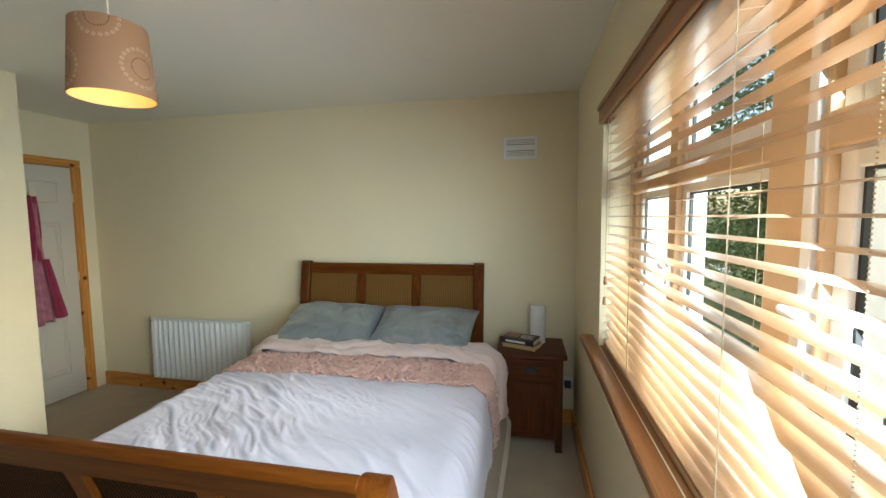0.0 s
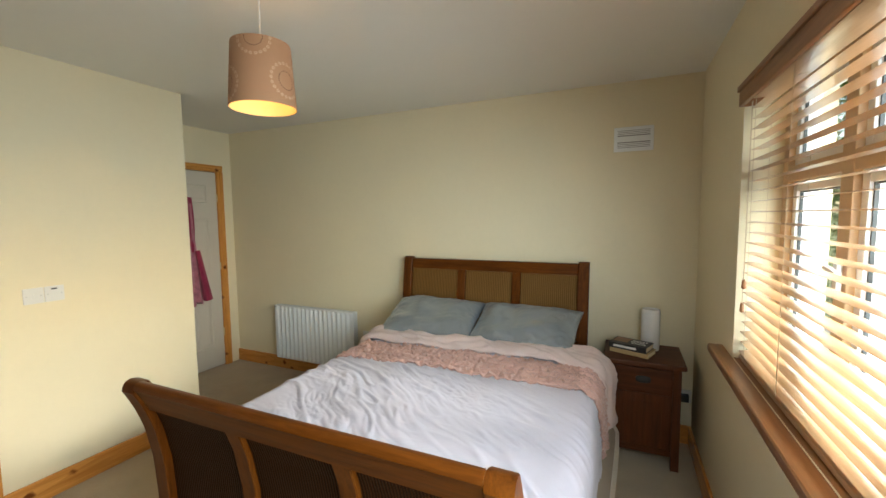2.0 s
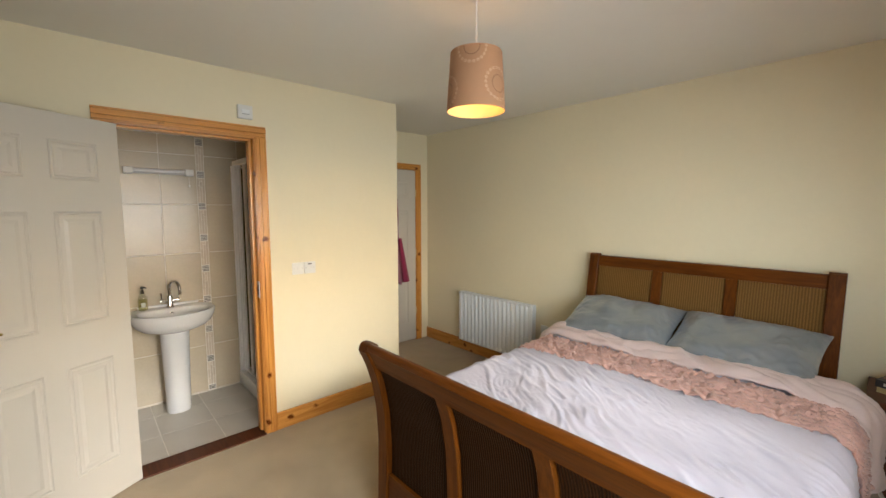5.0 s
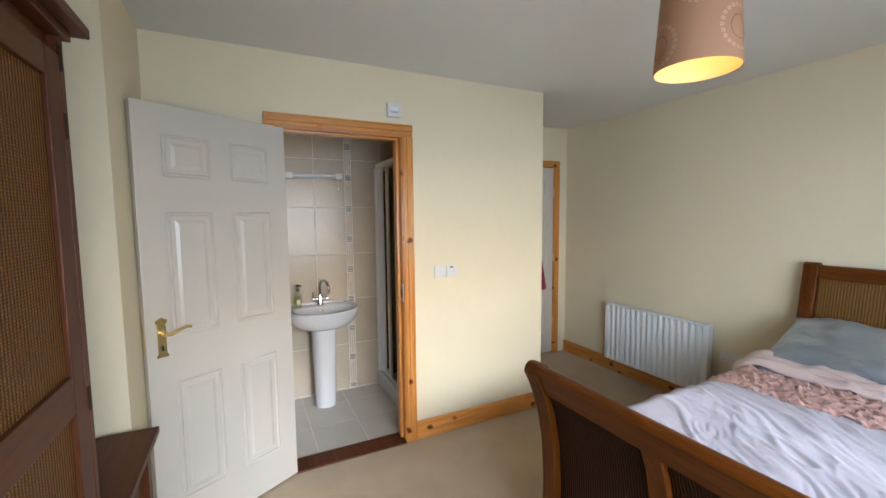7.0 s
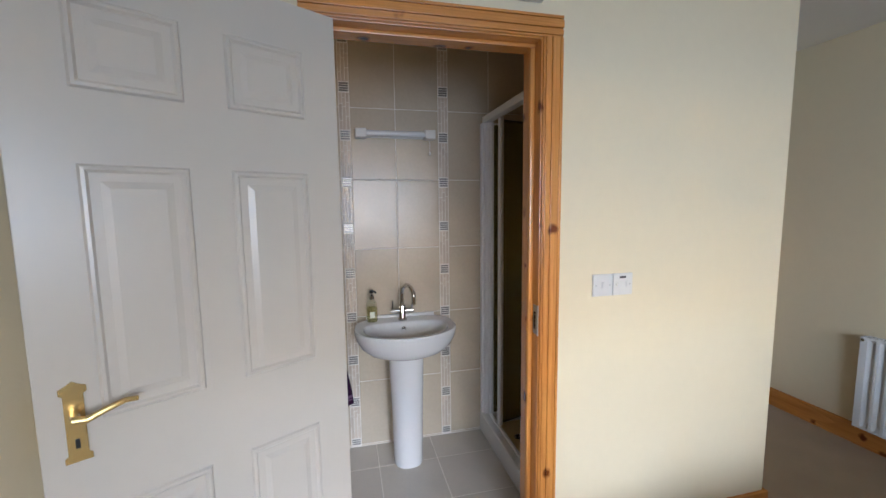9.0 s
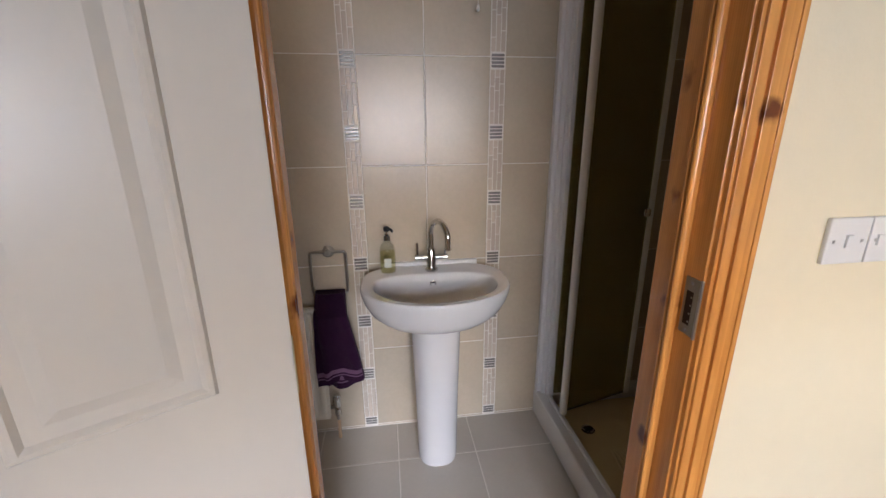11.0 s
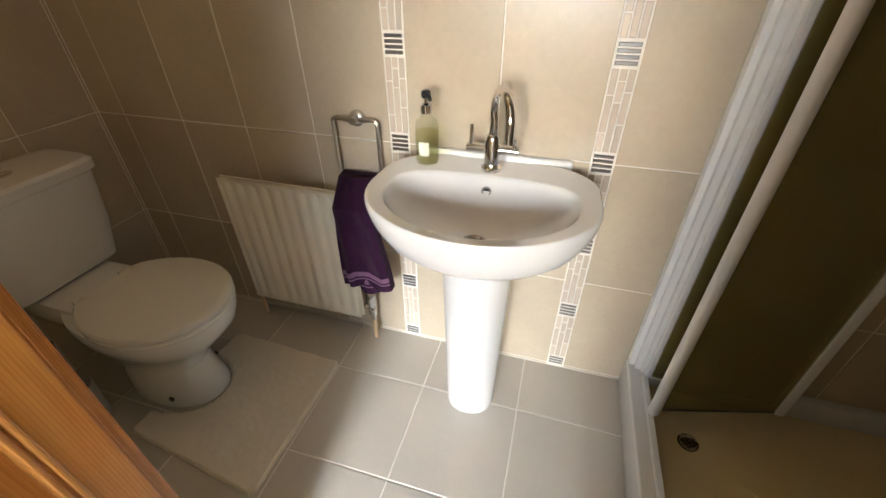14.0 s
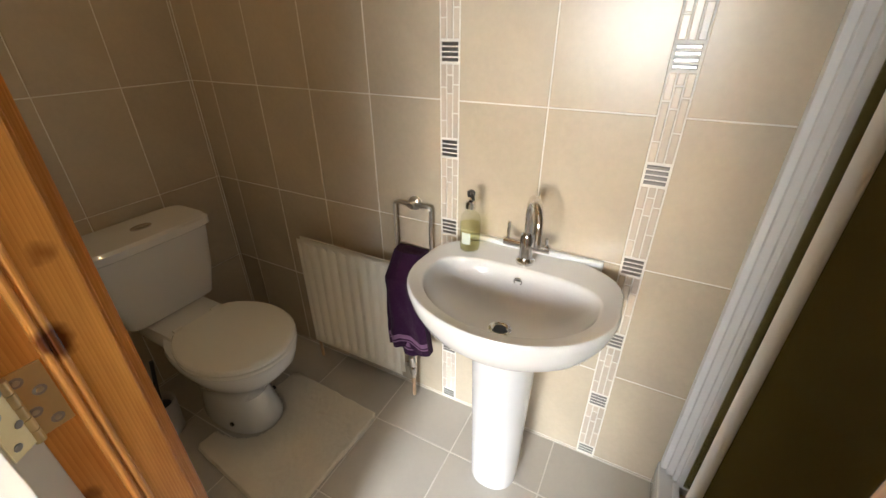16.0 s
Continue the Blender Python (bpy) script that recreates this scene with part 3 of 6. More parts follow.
for y in (2.07, 1.68, 0.95, 0.22):
    for dx in (-0.026, 0.026):
        part("ladder_cord", rod(bmesh.new(), (BX + dx, y, 0.945), (BX + dx, y, 2.03), 0.0006, 5), M_CORD, blind)
    rungs = bmesh.new()
    for i in range(NS):
        z = 1.985 - i * (1.985 - 0.965) / (NS - 1) - 0.003
        rod(rungs, (BX - 0.026, y + 0.004, z - 0.003), (BX + 0.026, y + 0.004, z + 0.001), 0.0006, 4)
    part("ladder_rung", rungs, M_CORD, blind, kind="stuff")
    part("lift_cord", rod(bmesh.new(), (BX - 0.030, y - 0.012, 0.945), (BX - 0.030, y - 0.012, 2.03), 0.0007, 5), M_CORD, blind)
bm = bmesh.new()
for k in range(150):
    bmesh.ops.create_icosphere(bm, subdivisions=1, radius=0.0017, matrix=Matrix.Translation((BX - 0.038, 0.605, 1.045 + k * 0.0062)))
part("bead_chain", bm, M_CORD, blind, "beaded control chain", kind="stuff")
for y, z in ((2.075, 1.26), (2.085, 1.16)):
    bm = rod(bmesh.new(), (BX - 0.036, y, z + 0.02), (BX - 0.036, y, 2.0), 0.0012, 5)
    part("pull_cord", bm, M_CORD, blind)
    bm = lathe(bmesh.new(), BX - 0.036, y, [(0.004, z + 0.022), (0.007, z + 0.014), (0.009, z - 0.012), (0.005, z - 0.018)], 12)
    part("cord_acorn", bm, M_SILL, blind, "brown wooden cord acorn", smooth=True)

# ---- garden ----
structure("ground", boxes((-900, 900, -900, 900, -1.3, -0.32)), M_GROUND, "garden lawn and ground")
structure("pavement", boxes((0.85, 3.2, -8, 16, -0.5, -0.25), bevel=0.01), M_PATIO, "pale paved path along the house")
garden_wall = thing("garden_wall", "low red brick garden wall with pale joints", "wall")
part("core", boxes((3.45, 3.58, 0.5, 6.0, -0.5, 0.55)), M_GROUT, garden_wall)
brick = finish(boxes((-0.01, 0.07, 0.0, 0.215, 0.0, 0.065), bevel=0.004), "brick", M_BRICK)
for r in range(12):
    for c in range(23):
        piece("brick", brick, garden_wall, pose(3.43, 0.55 + c * 0.228 + (r % 2) * 0.114, -0.33 + r * 0.0755))
part("coping", boxes((3.40, 3.63, 0.45, 6.05, 0.575, 0.63), bevel=0.008), M_PATIO, garden_wall)


def tree(at, height, spread, seed, clumps):
    rng = random.Random(seed)
    t = thing("tree", "leafy green garden tree with a dense uneven crown", "tree", at, "garden trees")
    bm = tube(bmesh.new(), [(0, 0, 0), (0.05, 0.03, height * 0.25), (-0.04, 0.08, height * 0.5), (0.03, 0.0, height * 0.8)], lambda s: 0.16 * (1 - s) + 0.03, 8)
    for k in range(7):
        a, z = rng.uniform(0, 6.28), height * rng.uniform(0.2, 0.65)
        tube(bm, [(0, 0, z), (0.4 * spread * math.cos(a), 0.4 * spread * math.sin(a), z + 0.3), (0.8 * spread * math.cos(a), 0.8 * spread * math.sin(a), z + 0.8)], lambda s: 0.06 * (1 - s) + 0.012, 6)
    part("trunk", bm, M_BARK, t, smooth=True)
    verts, faces = [], []
    for k in range(clumps):
        a, e = rng.uniform(0, 6.28), rng.uniform(0.05, 1)
        zz = height * (0.08 + 0.92 * rng.random())
        r = spread * math.sqrt(rng.random()) * (1.05 - 0.6 * abs(zz / height - 0.45))
        c = Vector((r * math.cos(a), r * math.sin(a), zz))
        for j in range(26):
            p = c + Vector((rng.gauss(0, 0.16), rng.gauss(0, 0.16), rng.gauss(0, 0.13)))
            u = Vector((rng.gauss(0, 1), rng.gauss(0, 1), rng.gauss(0, 0.6))).normalized() * rng.uniform(0.045, 0.075)
            v = u.orthogonal().normalized() * rng.uniform(0.026, 0.044)
            n = len(verts)
            verts += [p - u, p - v * 0.9, p + u, p + v]
            faces.append((n, n + 1, n + 2, n + 3))
    me = bpy.data.meshes.new("crown")
    me.from_pydata(verts, [], faces)
    me.materials.append(M_LEAF)
    crown = new("crown", me)
    crown.parent = t
    tagged(crown, "", "", "", "stuff")
    return t


for n, (x, y, h, w) in enumerate(((5.4, 5.6, 7.0, 1.9), (5.2, 8.8, 8.0, 2.2), (6.6, 12.0, 8.4, 2.4), (7.4, 5.6, 7.6, 1.8), (8.6, 9.0, 9.0, 2.6))):
    tree((x, y, -0.34), h, w, 20 + n, 800)

# ---- doors ----
def door_leaf(t, width, height, thick, face_mat):
    """Six-panel leaf in its own axes: x along the width from the hinge, y through the thickness, z up."""
    bm = bmesh.new()
    box(bm, 0, width, 0, thick, 0, height, bevel=0.0025)
    part("leaf", bm, face_mat, t, "white painted door leaf")
    st, mid = 0.105, 0.095
    pw = (width - 2 * st - mid) / 2
    for x0 in (st, st + pw + mid):
        for z0, z1 in ((0.205, 0.775), (0.985, 1.545), (1.70, 1.885)):
            for y, s in ((0.0, -1), (thick, 1)):
                bm = bmesh.new()
                # raised moulding with a sunk field and a raised centre
                r = [(0.0, 0.0006), (0.005, 0.0070), (0.012, 0.0078), (0.018, 0.0018), (0.036, 0.0018), (0.052, 0.0066)]
                rings = []
                for d, h in r:
                    rings.append([(x0 + d, y + s * h, z0 + d), (x0 + pw - d, y + s * h, z0 + d), (x0 + pw - d, y + s * h, z1 - d), (x0 + d, y + s * h, z1 - d)])
                loft(bm, rings, cap0=False)
                part("panel", bm, face_mat, t)


door = tagged(new("door_1"), "white six-panel door standing wide open against the pier", "door", "", "structure")
door.matrix_basis = Matrix.Translation((-2.861, 0.145, 0.012)) @ Matrix.Rotation(radians(-59.9), 4, "Z")
door_leaf(door, 0.718, 2.012, 0.040, M_WHITE)
for y, s in ((0.040, 1), (0.0, -1)):
    bm = bmesh.new()
    plate = [(0.0, 0.0), (0.046, 0.0), (0.046, 0.012), (0.040, 0.016), (0.040, 0.150), (0.046, 0.154), (0.046, 0.166), (0.034, 0.172), (0.023, 0.180), (0.012, 0.172), (0.0, 0.166), (0.0, 0.154), (0.006, 0.150), (0.006, 0.016), (0.0, 0.012)]
    loft(bm, [[(0.635 + px, y + s * 0.0005, 0.905 + pz) for px, pz in plate], [(0.635 + px, y + s * 0.005, 0.905 + pz) for px, pz in plate]])
    handle = part("door_handle", bm, M_BRASS, door, "polished brass lever handle on a shaped back plate")
    bm = rod(bmesh.new(), (0.658, y + s * 0.004, 1.015), (0.658, y + s * 0.045, 1.015), 0.009)
    part("boss", bm, M_BRASS, handle, smooth=True)
    bm = tube(bmesh.new(), [(0.664, y + s * 0.045, 1.014), (0.640, y + s * 0.047, 1.010), (0.605, y + s * 0.047, 1.022), (0.575, y + s * 0.046, 1.030), (0.552, y + s * 0.043, 1.026)], lambda q: 0.0085 - 0.003 * q, 10)
    part("lever", bm, M_BRASS, handle, smooth=True)
    part("keyhole", boxes((0.654, 0.662, min(y + s * 0.004, y + s * 0.0062), max(y + s * 0.004, y + s * 0.0062), 0.935, 0.957), bevel=0.001), M_BLACK, handle, "dark keyhole")
part("latch_plate", boxes((0.7175, 0.7195, 0.010, 0.032, 0.93, 1.06)), M_OLDBRASS, door, "brass latch plate")
for z in (0.20, 0.985, 1.80):
    bm = bmesh.new()
    box(bm, -0.0025, 0.0005, 0.003, 0.036, z - 0.05, z + 0.05)
    flap = part("hinge_leaf", bm, M_OLDBRASS, door, "brass hinge leaf")
    for dy, dz in ((0.012, 0.036), (0.026, 0.013), (0.012, -0.013), (0.026, -0.036)):
        part("screw", rod(bmesh.new(), (-0.0024, dy, z + dz), (-0.0034, dy, z + dz), 0.0052, 10), M_GREY, flap, smooth=True)

for z in (0.21, 0.992, 1.81):
    hinge = thing("door_hinge", "dulled brass butt hinge screwed to the pine lining", "hinge", (XE, DY0, z), "door hinges")
    part("leaf", boxes((-0.042, 0.002, -0.001, 0.0025, -0.05, 0.05), bevel=0.0008), M_OLDBRASS, hinge)
    for k in range(5):
        part("knuckle", rod(bmesh.new(), (-0.003, 0.0055, -0.050 + 0.0202 * k), (-0.003, 0.0055, -0.0312 + 0.0202 * k), 0.0068), M_OLDBRASS, hinge, smooth=True)
    for k, (dx, dz) in enumerate(((-0.014, 0.036), (-0.028, 0.013), (-0.014, -0.013), (-0.028, -0.036))):
        bm = bmesh.new()
        loft(bm, [[(dx + r * math.cos(a), y, dz + r * math.sin(a)) for a in [i * math.pi / 5 for i in range(10)]] for r, y in ((0.0074, 0.0026), (0.0072, 0.0030), (0.001, 0.0031))])
        socket = part("screw_hole", bm, M_GREY, hinge, "dark countersunk screw hole")
        bm = bmesh.new()
        loft(bm, [[(dx + r * math.cos(a), y, dz + r * math.sin(a)) for a in [i * math.pi / 5 for i in range(10)]] for r, y in ((0.0040, 0.0031), (0.0034, 0.0040), (0.0008, 0.0042))])
        part("screw_head", bm, M_SATINSTEEL, socket)
strike = thing("strike_plate", "worn steel strike plate in the pine door lining", "strike plate", (XE - 0.008, DY1, 1.025))
part("plate", boxes((-0.028, 0.008, -0.0025, 0.001, -0.056, 0.056), bevel=0.0016), M_TARNISH, strike, "tarnished brass plate")
part("lip", boxes((0.0085, 0.013, -0.0035, 0.001, -0.058, 0.058), bevel=0.001), M_SATINSTEEL, strike, "bright bent lip")
part("slot", boxes((-0.020, -0.004, -0.0032, -0.0024, -0.036, 0.030)), M_IRON, strike, "dark latch slot")
for k in range(4):
    part("tooth", boxes((-0.0075, -0.0045, -0.0042, -0.0033, -0.030 + 0.016 * k, -0.027 + 0.016 * k)), M_TARNISH, strike)
for dz in (-0.048, 0.046):
    part("screw", boxes((-0.014, -0.008, -0.0036, -0.0024, dz - 0.003, dz + 0.003), bevel=0.001), M_GREY, strike)

door2 = tagged(new("door_2"), "white closed six-panel room door in a pine frame", "door", "", "structure")
door2.matrix_basis = Matrix.Translation((XH - 0.045, HY0 + 0.003, 0.012)) @ Matrix.Rotation(radians(90), 4, "Z") @ Matrix.Translation((0, -0.04, 0))
door_leaf(door2, HY1 - HY0 - 0.006, 2.012, 0.040, M_WHITE)
for z in (0.35, 1.05, 1.75):
    part("hinge", rod(bmesh.new(), (HY1 - HY0 - 0.004, -0.004, z - 0.04), (HY1 - HY0 - 0.004, -0.004, z + 0.04), 0.006), M_OLDBRASS, door2, "brass hinge", smooth=True)

gown = thing("dressing_gown", "wine-red patterned dressing gown hanging on the room door", "dressing gown", (XH + 0.012, 2.575, 0.0))


def hanging(width, z0, z1, depth, folds, seed, taper=0.6, thick=0.02):
    bm = bmesh.new()
    nz, ny = 22, 28
    rng = random.Random(seed)
    ph = rng.uniform(0, 6)
    rings = []
    for i in range(nz + 1):
        s = i / nz
        z = z1 + (z0 - z1) * s
        w = width * (taper + (1 - taper) * min(1, s * 1.6)) * (1 + 0.08 * math.sin(5 * s + ph))
        front = []
        for j in range(ny + 1):
            q = j / ny
            y = (q - 0.5) * w + 0.015 * math.sin(4 * s + 3 * q + ph)
            x = depth * (0.35 + 0.65 * math.sin(math.pi * q)) * (0.75 + 0.25 * math.sin(q * folds * math.pi + ph + 1.5 * s))
            front.append((x + 0.004, y, z + 0.02 * math.sin(9 * q + ph) * s))
        back = [(0.002, y, z) for x, y, z in front[::-1]]
        rings.append(front + back)
    return loft(bm, rings)


part("body", hanging(0.25, 0.72, 1.70, 0.10, 7, 3), M_GOWN_PRINT, gown, "pink and wine patterned cloth", smooth=True)
part("collar", hanging(0.15, 1.25, 1.76, 0.12, 3, 5, 0.9), M_GOWN, gown, "wine-red collar", smooth=True)
bm = tube(bmesh.new(), [(0.10, 0.06, 1.25), (0.115, 0.085, 1.05), (0.112, 0.11, 0.90), (0.10, 0.14, 0.76)], lambda s: 0.022 + 0.022 * s, 8)
part("sash", bm, M_GOWN, gown, "wine-red sash", smooth=True)
part("hook", tube(bmesh.new(), [(0.0, 0.0, 1.74), (0.05, 0.0, 1.74), (0.07, 0.0, 1.77), (0.065, 0.0, 1.79)], 0.007, 8), M_CHROME, gown, "metal door hook", smooth=True)

# ---- pendant lamp ----
pend = thing("pendant_lamp", "lit ceiling pendant with a brown printed card drum shade", "pendant lamp", (-1.19, 1.22, 0))
part("ceiling_rose", lathe(bmesh.new(), 0, 0, [(0.012, 2.400), (0.030, 2.405), (0.045, 2.425), (0.048, ZC - 0.0005)], 28), M_PLASTIC, pend, "white ceiling rose", smooth=True)
part("flex", rod(bmesh.new(), (0, 0, 2.220), (0, 0, 2.402), 0.0032, 8), M_PLASTIC, pend, "white flex")
part("lampholder", lathe(bmesh.new(), 0, 0, [(0.020, 2.12), (0.020, 2.18), (0.017, 2.20), (0.010, 2.225)], 20), M_PLASTIC, pend, "white lampholder", smooth=True)
R0, R1, Z0, Z1 = 0.119, 0.104, 1.966, 2.198
shade = bmesh.new()
loft(shade, [ring(0, 0, z, r, r, 56) for z, r in ((Z0, R0), (Z0 + 0.004, R0 + 0.001), ((Z0 + Z1) / 2, (R0 + R1) / 2 + 0.001), (Z1 - 0.004, R1 + 0.001), (Z1, R1))], cap0=False, cap1=False)
shade_ob = part("shade", shade, M_SHADE, pend, "brown card drum shade", smooth=True)
lining = bmesh.new()
loft(lining, [ring(0, 0, z, r - 0.002, r - 0.002, 56) for z, r in ((Z0 + 0.001, R0), ((Z0 + Z1) / 2, (R0 + R1) / 2), (Z1 - 0.001, R1))], cap0=False, cap1=False)
part("lining", lining, M_SHADE_IN, shade_ob, "pale shade lining", smooth=True)
spider = bmesh.new()
for k in range(3):
    a = 2.1 * k
    rod(spider, (0.018 * math.cos(a), 0.018 * math.sin(a), 2.185), ((R1 - 0.002) * math.cos(a), (R1 - 0.002) * math.sin(a), 2.192), 0.0018, 6)
part("spider", spider, M_PLASTIC, pend, "white wire shade carrier")
bulb_ob = part("bulb", lathe(bmesh.new(), 0, 0, [(0.004, 2.035), (0.017, 2.043), (0.024, 2.065), (0.022, 2.09), (0.014, 2.125), (0.012, 2.122)], 20), M_BULB, pend, "lit bulb", smooth=True)
bulb_ob.visible_shadow = False


def on_shade(a, z, lift=0.0016):
    r = R0 + (R1 - R0) * (z - Z0) / (Z1 - Z0) + lift
    return Vector((r * math.cos(a), r * math.sin(a), z))


def dots(centre, zc, radius, count, size, hollow):
    bm = bmesh.new()
    rm = (R0 + R1) / 2
    for k in range(count):
        b = 2 * math.pi * k / count
        z, a = zc + radius * math.sin(b), centre + radius * math.cos(b) / rm
        if not Z0 + size + 0.002 < z < Z1 - size - 0.002:
            continue
        outer = [on_shade(a + size * math.cos(q) / rm, z + size * math.sin(q)) for q in [i * math.pi / 4 for i in range(8)]]
        if hollow:
            inner = [on_shade(a + 0.55 * size * math.cos(q) / rm, z + 0.55 * size * math.sin(q)) for q in [i * math.pi / 4 for i in range(8)]]
            loft(bm, [outer, inner], cap0=False, cap1=False)
        else:
            bm.faces.new([bm.verts.new(p) for p in outer])
    return bm


for k, (c, zc) in enumerate(((-0.98, 2.19), (0.05, 2.055), (-2.05, 2.035), (1.2, 2.20), (2.3, 2.05), (3.3, 2.19))):
    part("ring_print", dots(c, zc, 0.060, 22, 0.0055, True), M_PRINT_PALE, shade_ob, "pale ring of printed circles", kind="stuff")
    part("dot_print", dots(c, zc, 0.033, 26, 0.0022, False), M_PRINT_DARK, shade_ob, "dark ring of printed dots", kind="stuff")

# ---- wall fittings ----
vent = thing("wall_vent", "white plastic louvred wall vent", "vent", (0.115, YH, 2.062))
bm = bmesh.new()
box(bm, -0.122, 0.122, -0.012, -0.0005, -0.082, 0.082, bevel=0.004)
part("frame", bm, M_RAD, vent)
part("backing", boxes((-0.100, 0.100, -0.0135, -0.0121, -0.062, 0.062)), M_GREY, vent, "grey slots")
part("slat", boxes((-0.101, 0.101, -0.019, -0.0136, -0.019, 0.019), bevel=0.001), M_RAD, vent)
for s in (-1, 1):
    for k in range(4):
        z = s * (0.0295 + k * 0.0105)
        part("slat", boxes((-0.101, 0.101, -0.018, -0.0136, z - 0.0033, z + 0.0033), bevel=0.0006), M_RAD, vent)


def plate(name, label, y, z, rocker):
    p = thing(name, label, "switch", (XE, y, z), "wall plates beside the door")
    part("plate", boxes((0.0005, 0.010, -0.043, 0.043, -0.043, 0.043), bevel=0.003), M_PLASTIC, p)
    if rocker:
        part("rocker", boxes((0.010, 0.0145, -0.006, 0.006, -0.012, 0.012), bevel=0.001), M_PLASTIC, p)
    else:
        part("rocker", boxes((0.010, 0.0145, 0.012, 0.024, -0.010, 0.012), bevel=0.001), M_PLASTIC, p)
        part("fuse_carrier", boxes((0.010, 0.0135, -0.028, -0.002, -0.010, 0.010), bevel=0.001), M_PLASTIC, p)
        part("mark", boxes((0.0101, 0.0112, -0.016, 0.012, 0.024, 0.032)), M_BLACK, p, "black printed mark")
    for dy in (-0.030, 0.030):
        part("screw", boxes((0.0098, 0.0112, dy - 0.003, dy + 0.003, -0.003, 0.003), bevel=0.001), M_SATINSTEEL, p)
    return p


plate("light_switch", "white single light switch on the cream wall", 1.134, 1.146, True)
plate("fused_switch", "white fused spur switch with a black mark", 1.223, 1.146, False)
th = thing("isolator_switch", "white square isolator switch box above the doorway", "switch", (XE, 0.819, 2.190))
part("box", boxes((0.0005, 0.030, -0.044, 0.044, -0.042, 0.042), bevel=0.004), M_PLASTIC, th)
part("rocker", boxes((0.030, 0.035, -0.024, 0.024, -0.010, 0.014), bevel=0.002), M_RAD, th)
part("switch_line", boxes((0.0301, 0.0312, -0.022, 0.022, -0.016, -0.012)), M_GREY, th)
for x, z in ((-2.055, 0.455), (-1.99, 0.37)):
    so = thing("wall_socket", "white double wall socket beside the bed", "socket", (x, YH, z), "wall sockets")
    part("plate", boxes((-0.070, 0.070, -0.010, -0.0005, -0.043, 0.043), bevel=0.003), M_PLASTIC, so)
    for dx in (-0.033, 0.033):
        part("rocker", boxes((dx - 0.006, dx + 0.006, -0.0135, -0.0098, 0.014, 0.030), bevel=0.001), M_PLASTIC, so)
        part("pin_hole", boxes((dx - 0.012, dx - 0.007, -0.0108, -0.0098, -0.020, -0.012)), M_BLACK, so)
so = thing("wall_socket", "white wall socket low beside the bedside cabinet", "socket", (0.468, YH, 0.33))
part("plate", boxes((-0.043, 0.043, -0.010, -0.0005, -0.043, 0.043), bevel=0.003), M_PLASTIC, so)
part("plug", boxes((-0.024, 0.024, -0.045, -0.010, -0.030, 0.020), bevel=0.006), M_BLACK, so, "black mains plug")


def radiator(t, width, height, depth, mat, flutes, bottom, double=True, groove=0.015):
    """Panel radiator in its own axes: x along, front towards -y, wall at y = 0."""
    rows = []
    top, low = bottom + height, bottom
    n = flutes * 8
    for z, k in ((low, 0.0), (low + 0.012, 0.0), (low + 0.032, 1.0), (top - 0.032, 1.0), (top - 0.012, 0.0), (top, 0.0)):
        line = []
        for i in range(n + 1):
            q = i / n
            c = (q * flutes) % 1.0
            edge = 0.0 if 0.02 < q < 0.98 else 1.0
            f = max(0.0, min(1.0, (abs(c - 0.5) - 0.20) * 8)) * k * (1 - edge)
            line.append((-width / 2 + width * q, -depth + groove * f, z))
        rows.append(line)
    bm = bmesh.new()
    loft(bm, rows, closed=False)
    box(bm, -width / 2, width / 2, -depth + groove + 0.002, -depth + groove + 0.007, low, top)
    part("front_panel", bm, mat, t, "fluted steel front panel", smooth=True)
    if not double:
        for s in (-1, 1):
            part("bracket", boxes((s * width * 0.3 - 0.02, s * width * 0.3 + 0.02, -depth + 0.020, -0.0005, low + 0.05, top - 0.05)), mat, t)
        return
    part("back_panel", boxes((-width / 2 + 0.004, width / 2 - 0.004, -0.045, -0.034, low + 0.002, top - 0.002), bevel=0.003), mat, t)
    for s in (-1, 1):
        x = s * width / 2
        part("end_cover", boxes((min(x, x - s * 0.012), max(x, x - s * 0.012), -depth + 0.001, -0.036, low + 0.02, top - 0.004), bevel=0.003), mat, t)
    part("top_grille", boxes((-width / 2 + 0.002, width / 2 - 0.002, -depth + 0.004, -0.036, top - 0.012, top - 0.004), bevel=0.002), mat, t)
    slots = bmesh.new()
    m = int(width / 0.03)
    for i in range(m):
        x = -width / 2 + 0.02 + i * (width - 0.04) / m
        box(slots, x, x + 0.018, -depth + 0.018, -0.042, top - 0.0042, top - 0.0032)
    part("grille_slot", slots, M_GREY, t, "dark grille slots", kind="stuff")
    for s in (-1, 1):
        part("bracket", boxes((s * width * 0.3 - 0.02, s * width * 0.3 + 0.02, -0.035, -0.0005, low + 0.05, top - 0.05)), mat, t)


rad = thing("radiator", "white fluted double-panel radiator below the cream wall", "radiator", (-2.643, YH, 0), "")
radiator(rad, 0.958, 0.540, 0.100, M_RAD, 18, 0.145, groove=0.024)
part("bleed_valve", rod(bmesh.new(), (-0.463, -0.085, 0.668), (-0.463, -0.112, 0.668), 0.008), M_CHROME, rad, smooth=True)
part("valve", lathe(bmesh.new(), 0.492, -0.07, [(0.010, 0.05), (0.012, 0.14), (0.019, 0.15), (0.019, 0.20), (0.013, 0.21)], 16), M_PLASTIC, rad, "white radiator valve", smooth=True)
part("pipe", rod(bmesh.new(), (0.492, -0.07, 0.0), (0.492, -0.07, 0.06), 0.0075), M_CHROME, rad, smooth=True)

# ---- bed ----
bed = thing("sleigh_bed", "brown stained wooden sleigh bed with woven cane panels", "bed")
BXL, BXR = -1.622, -0.144


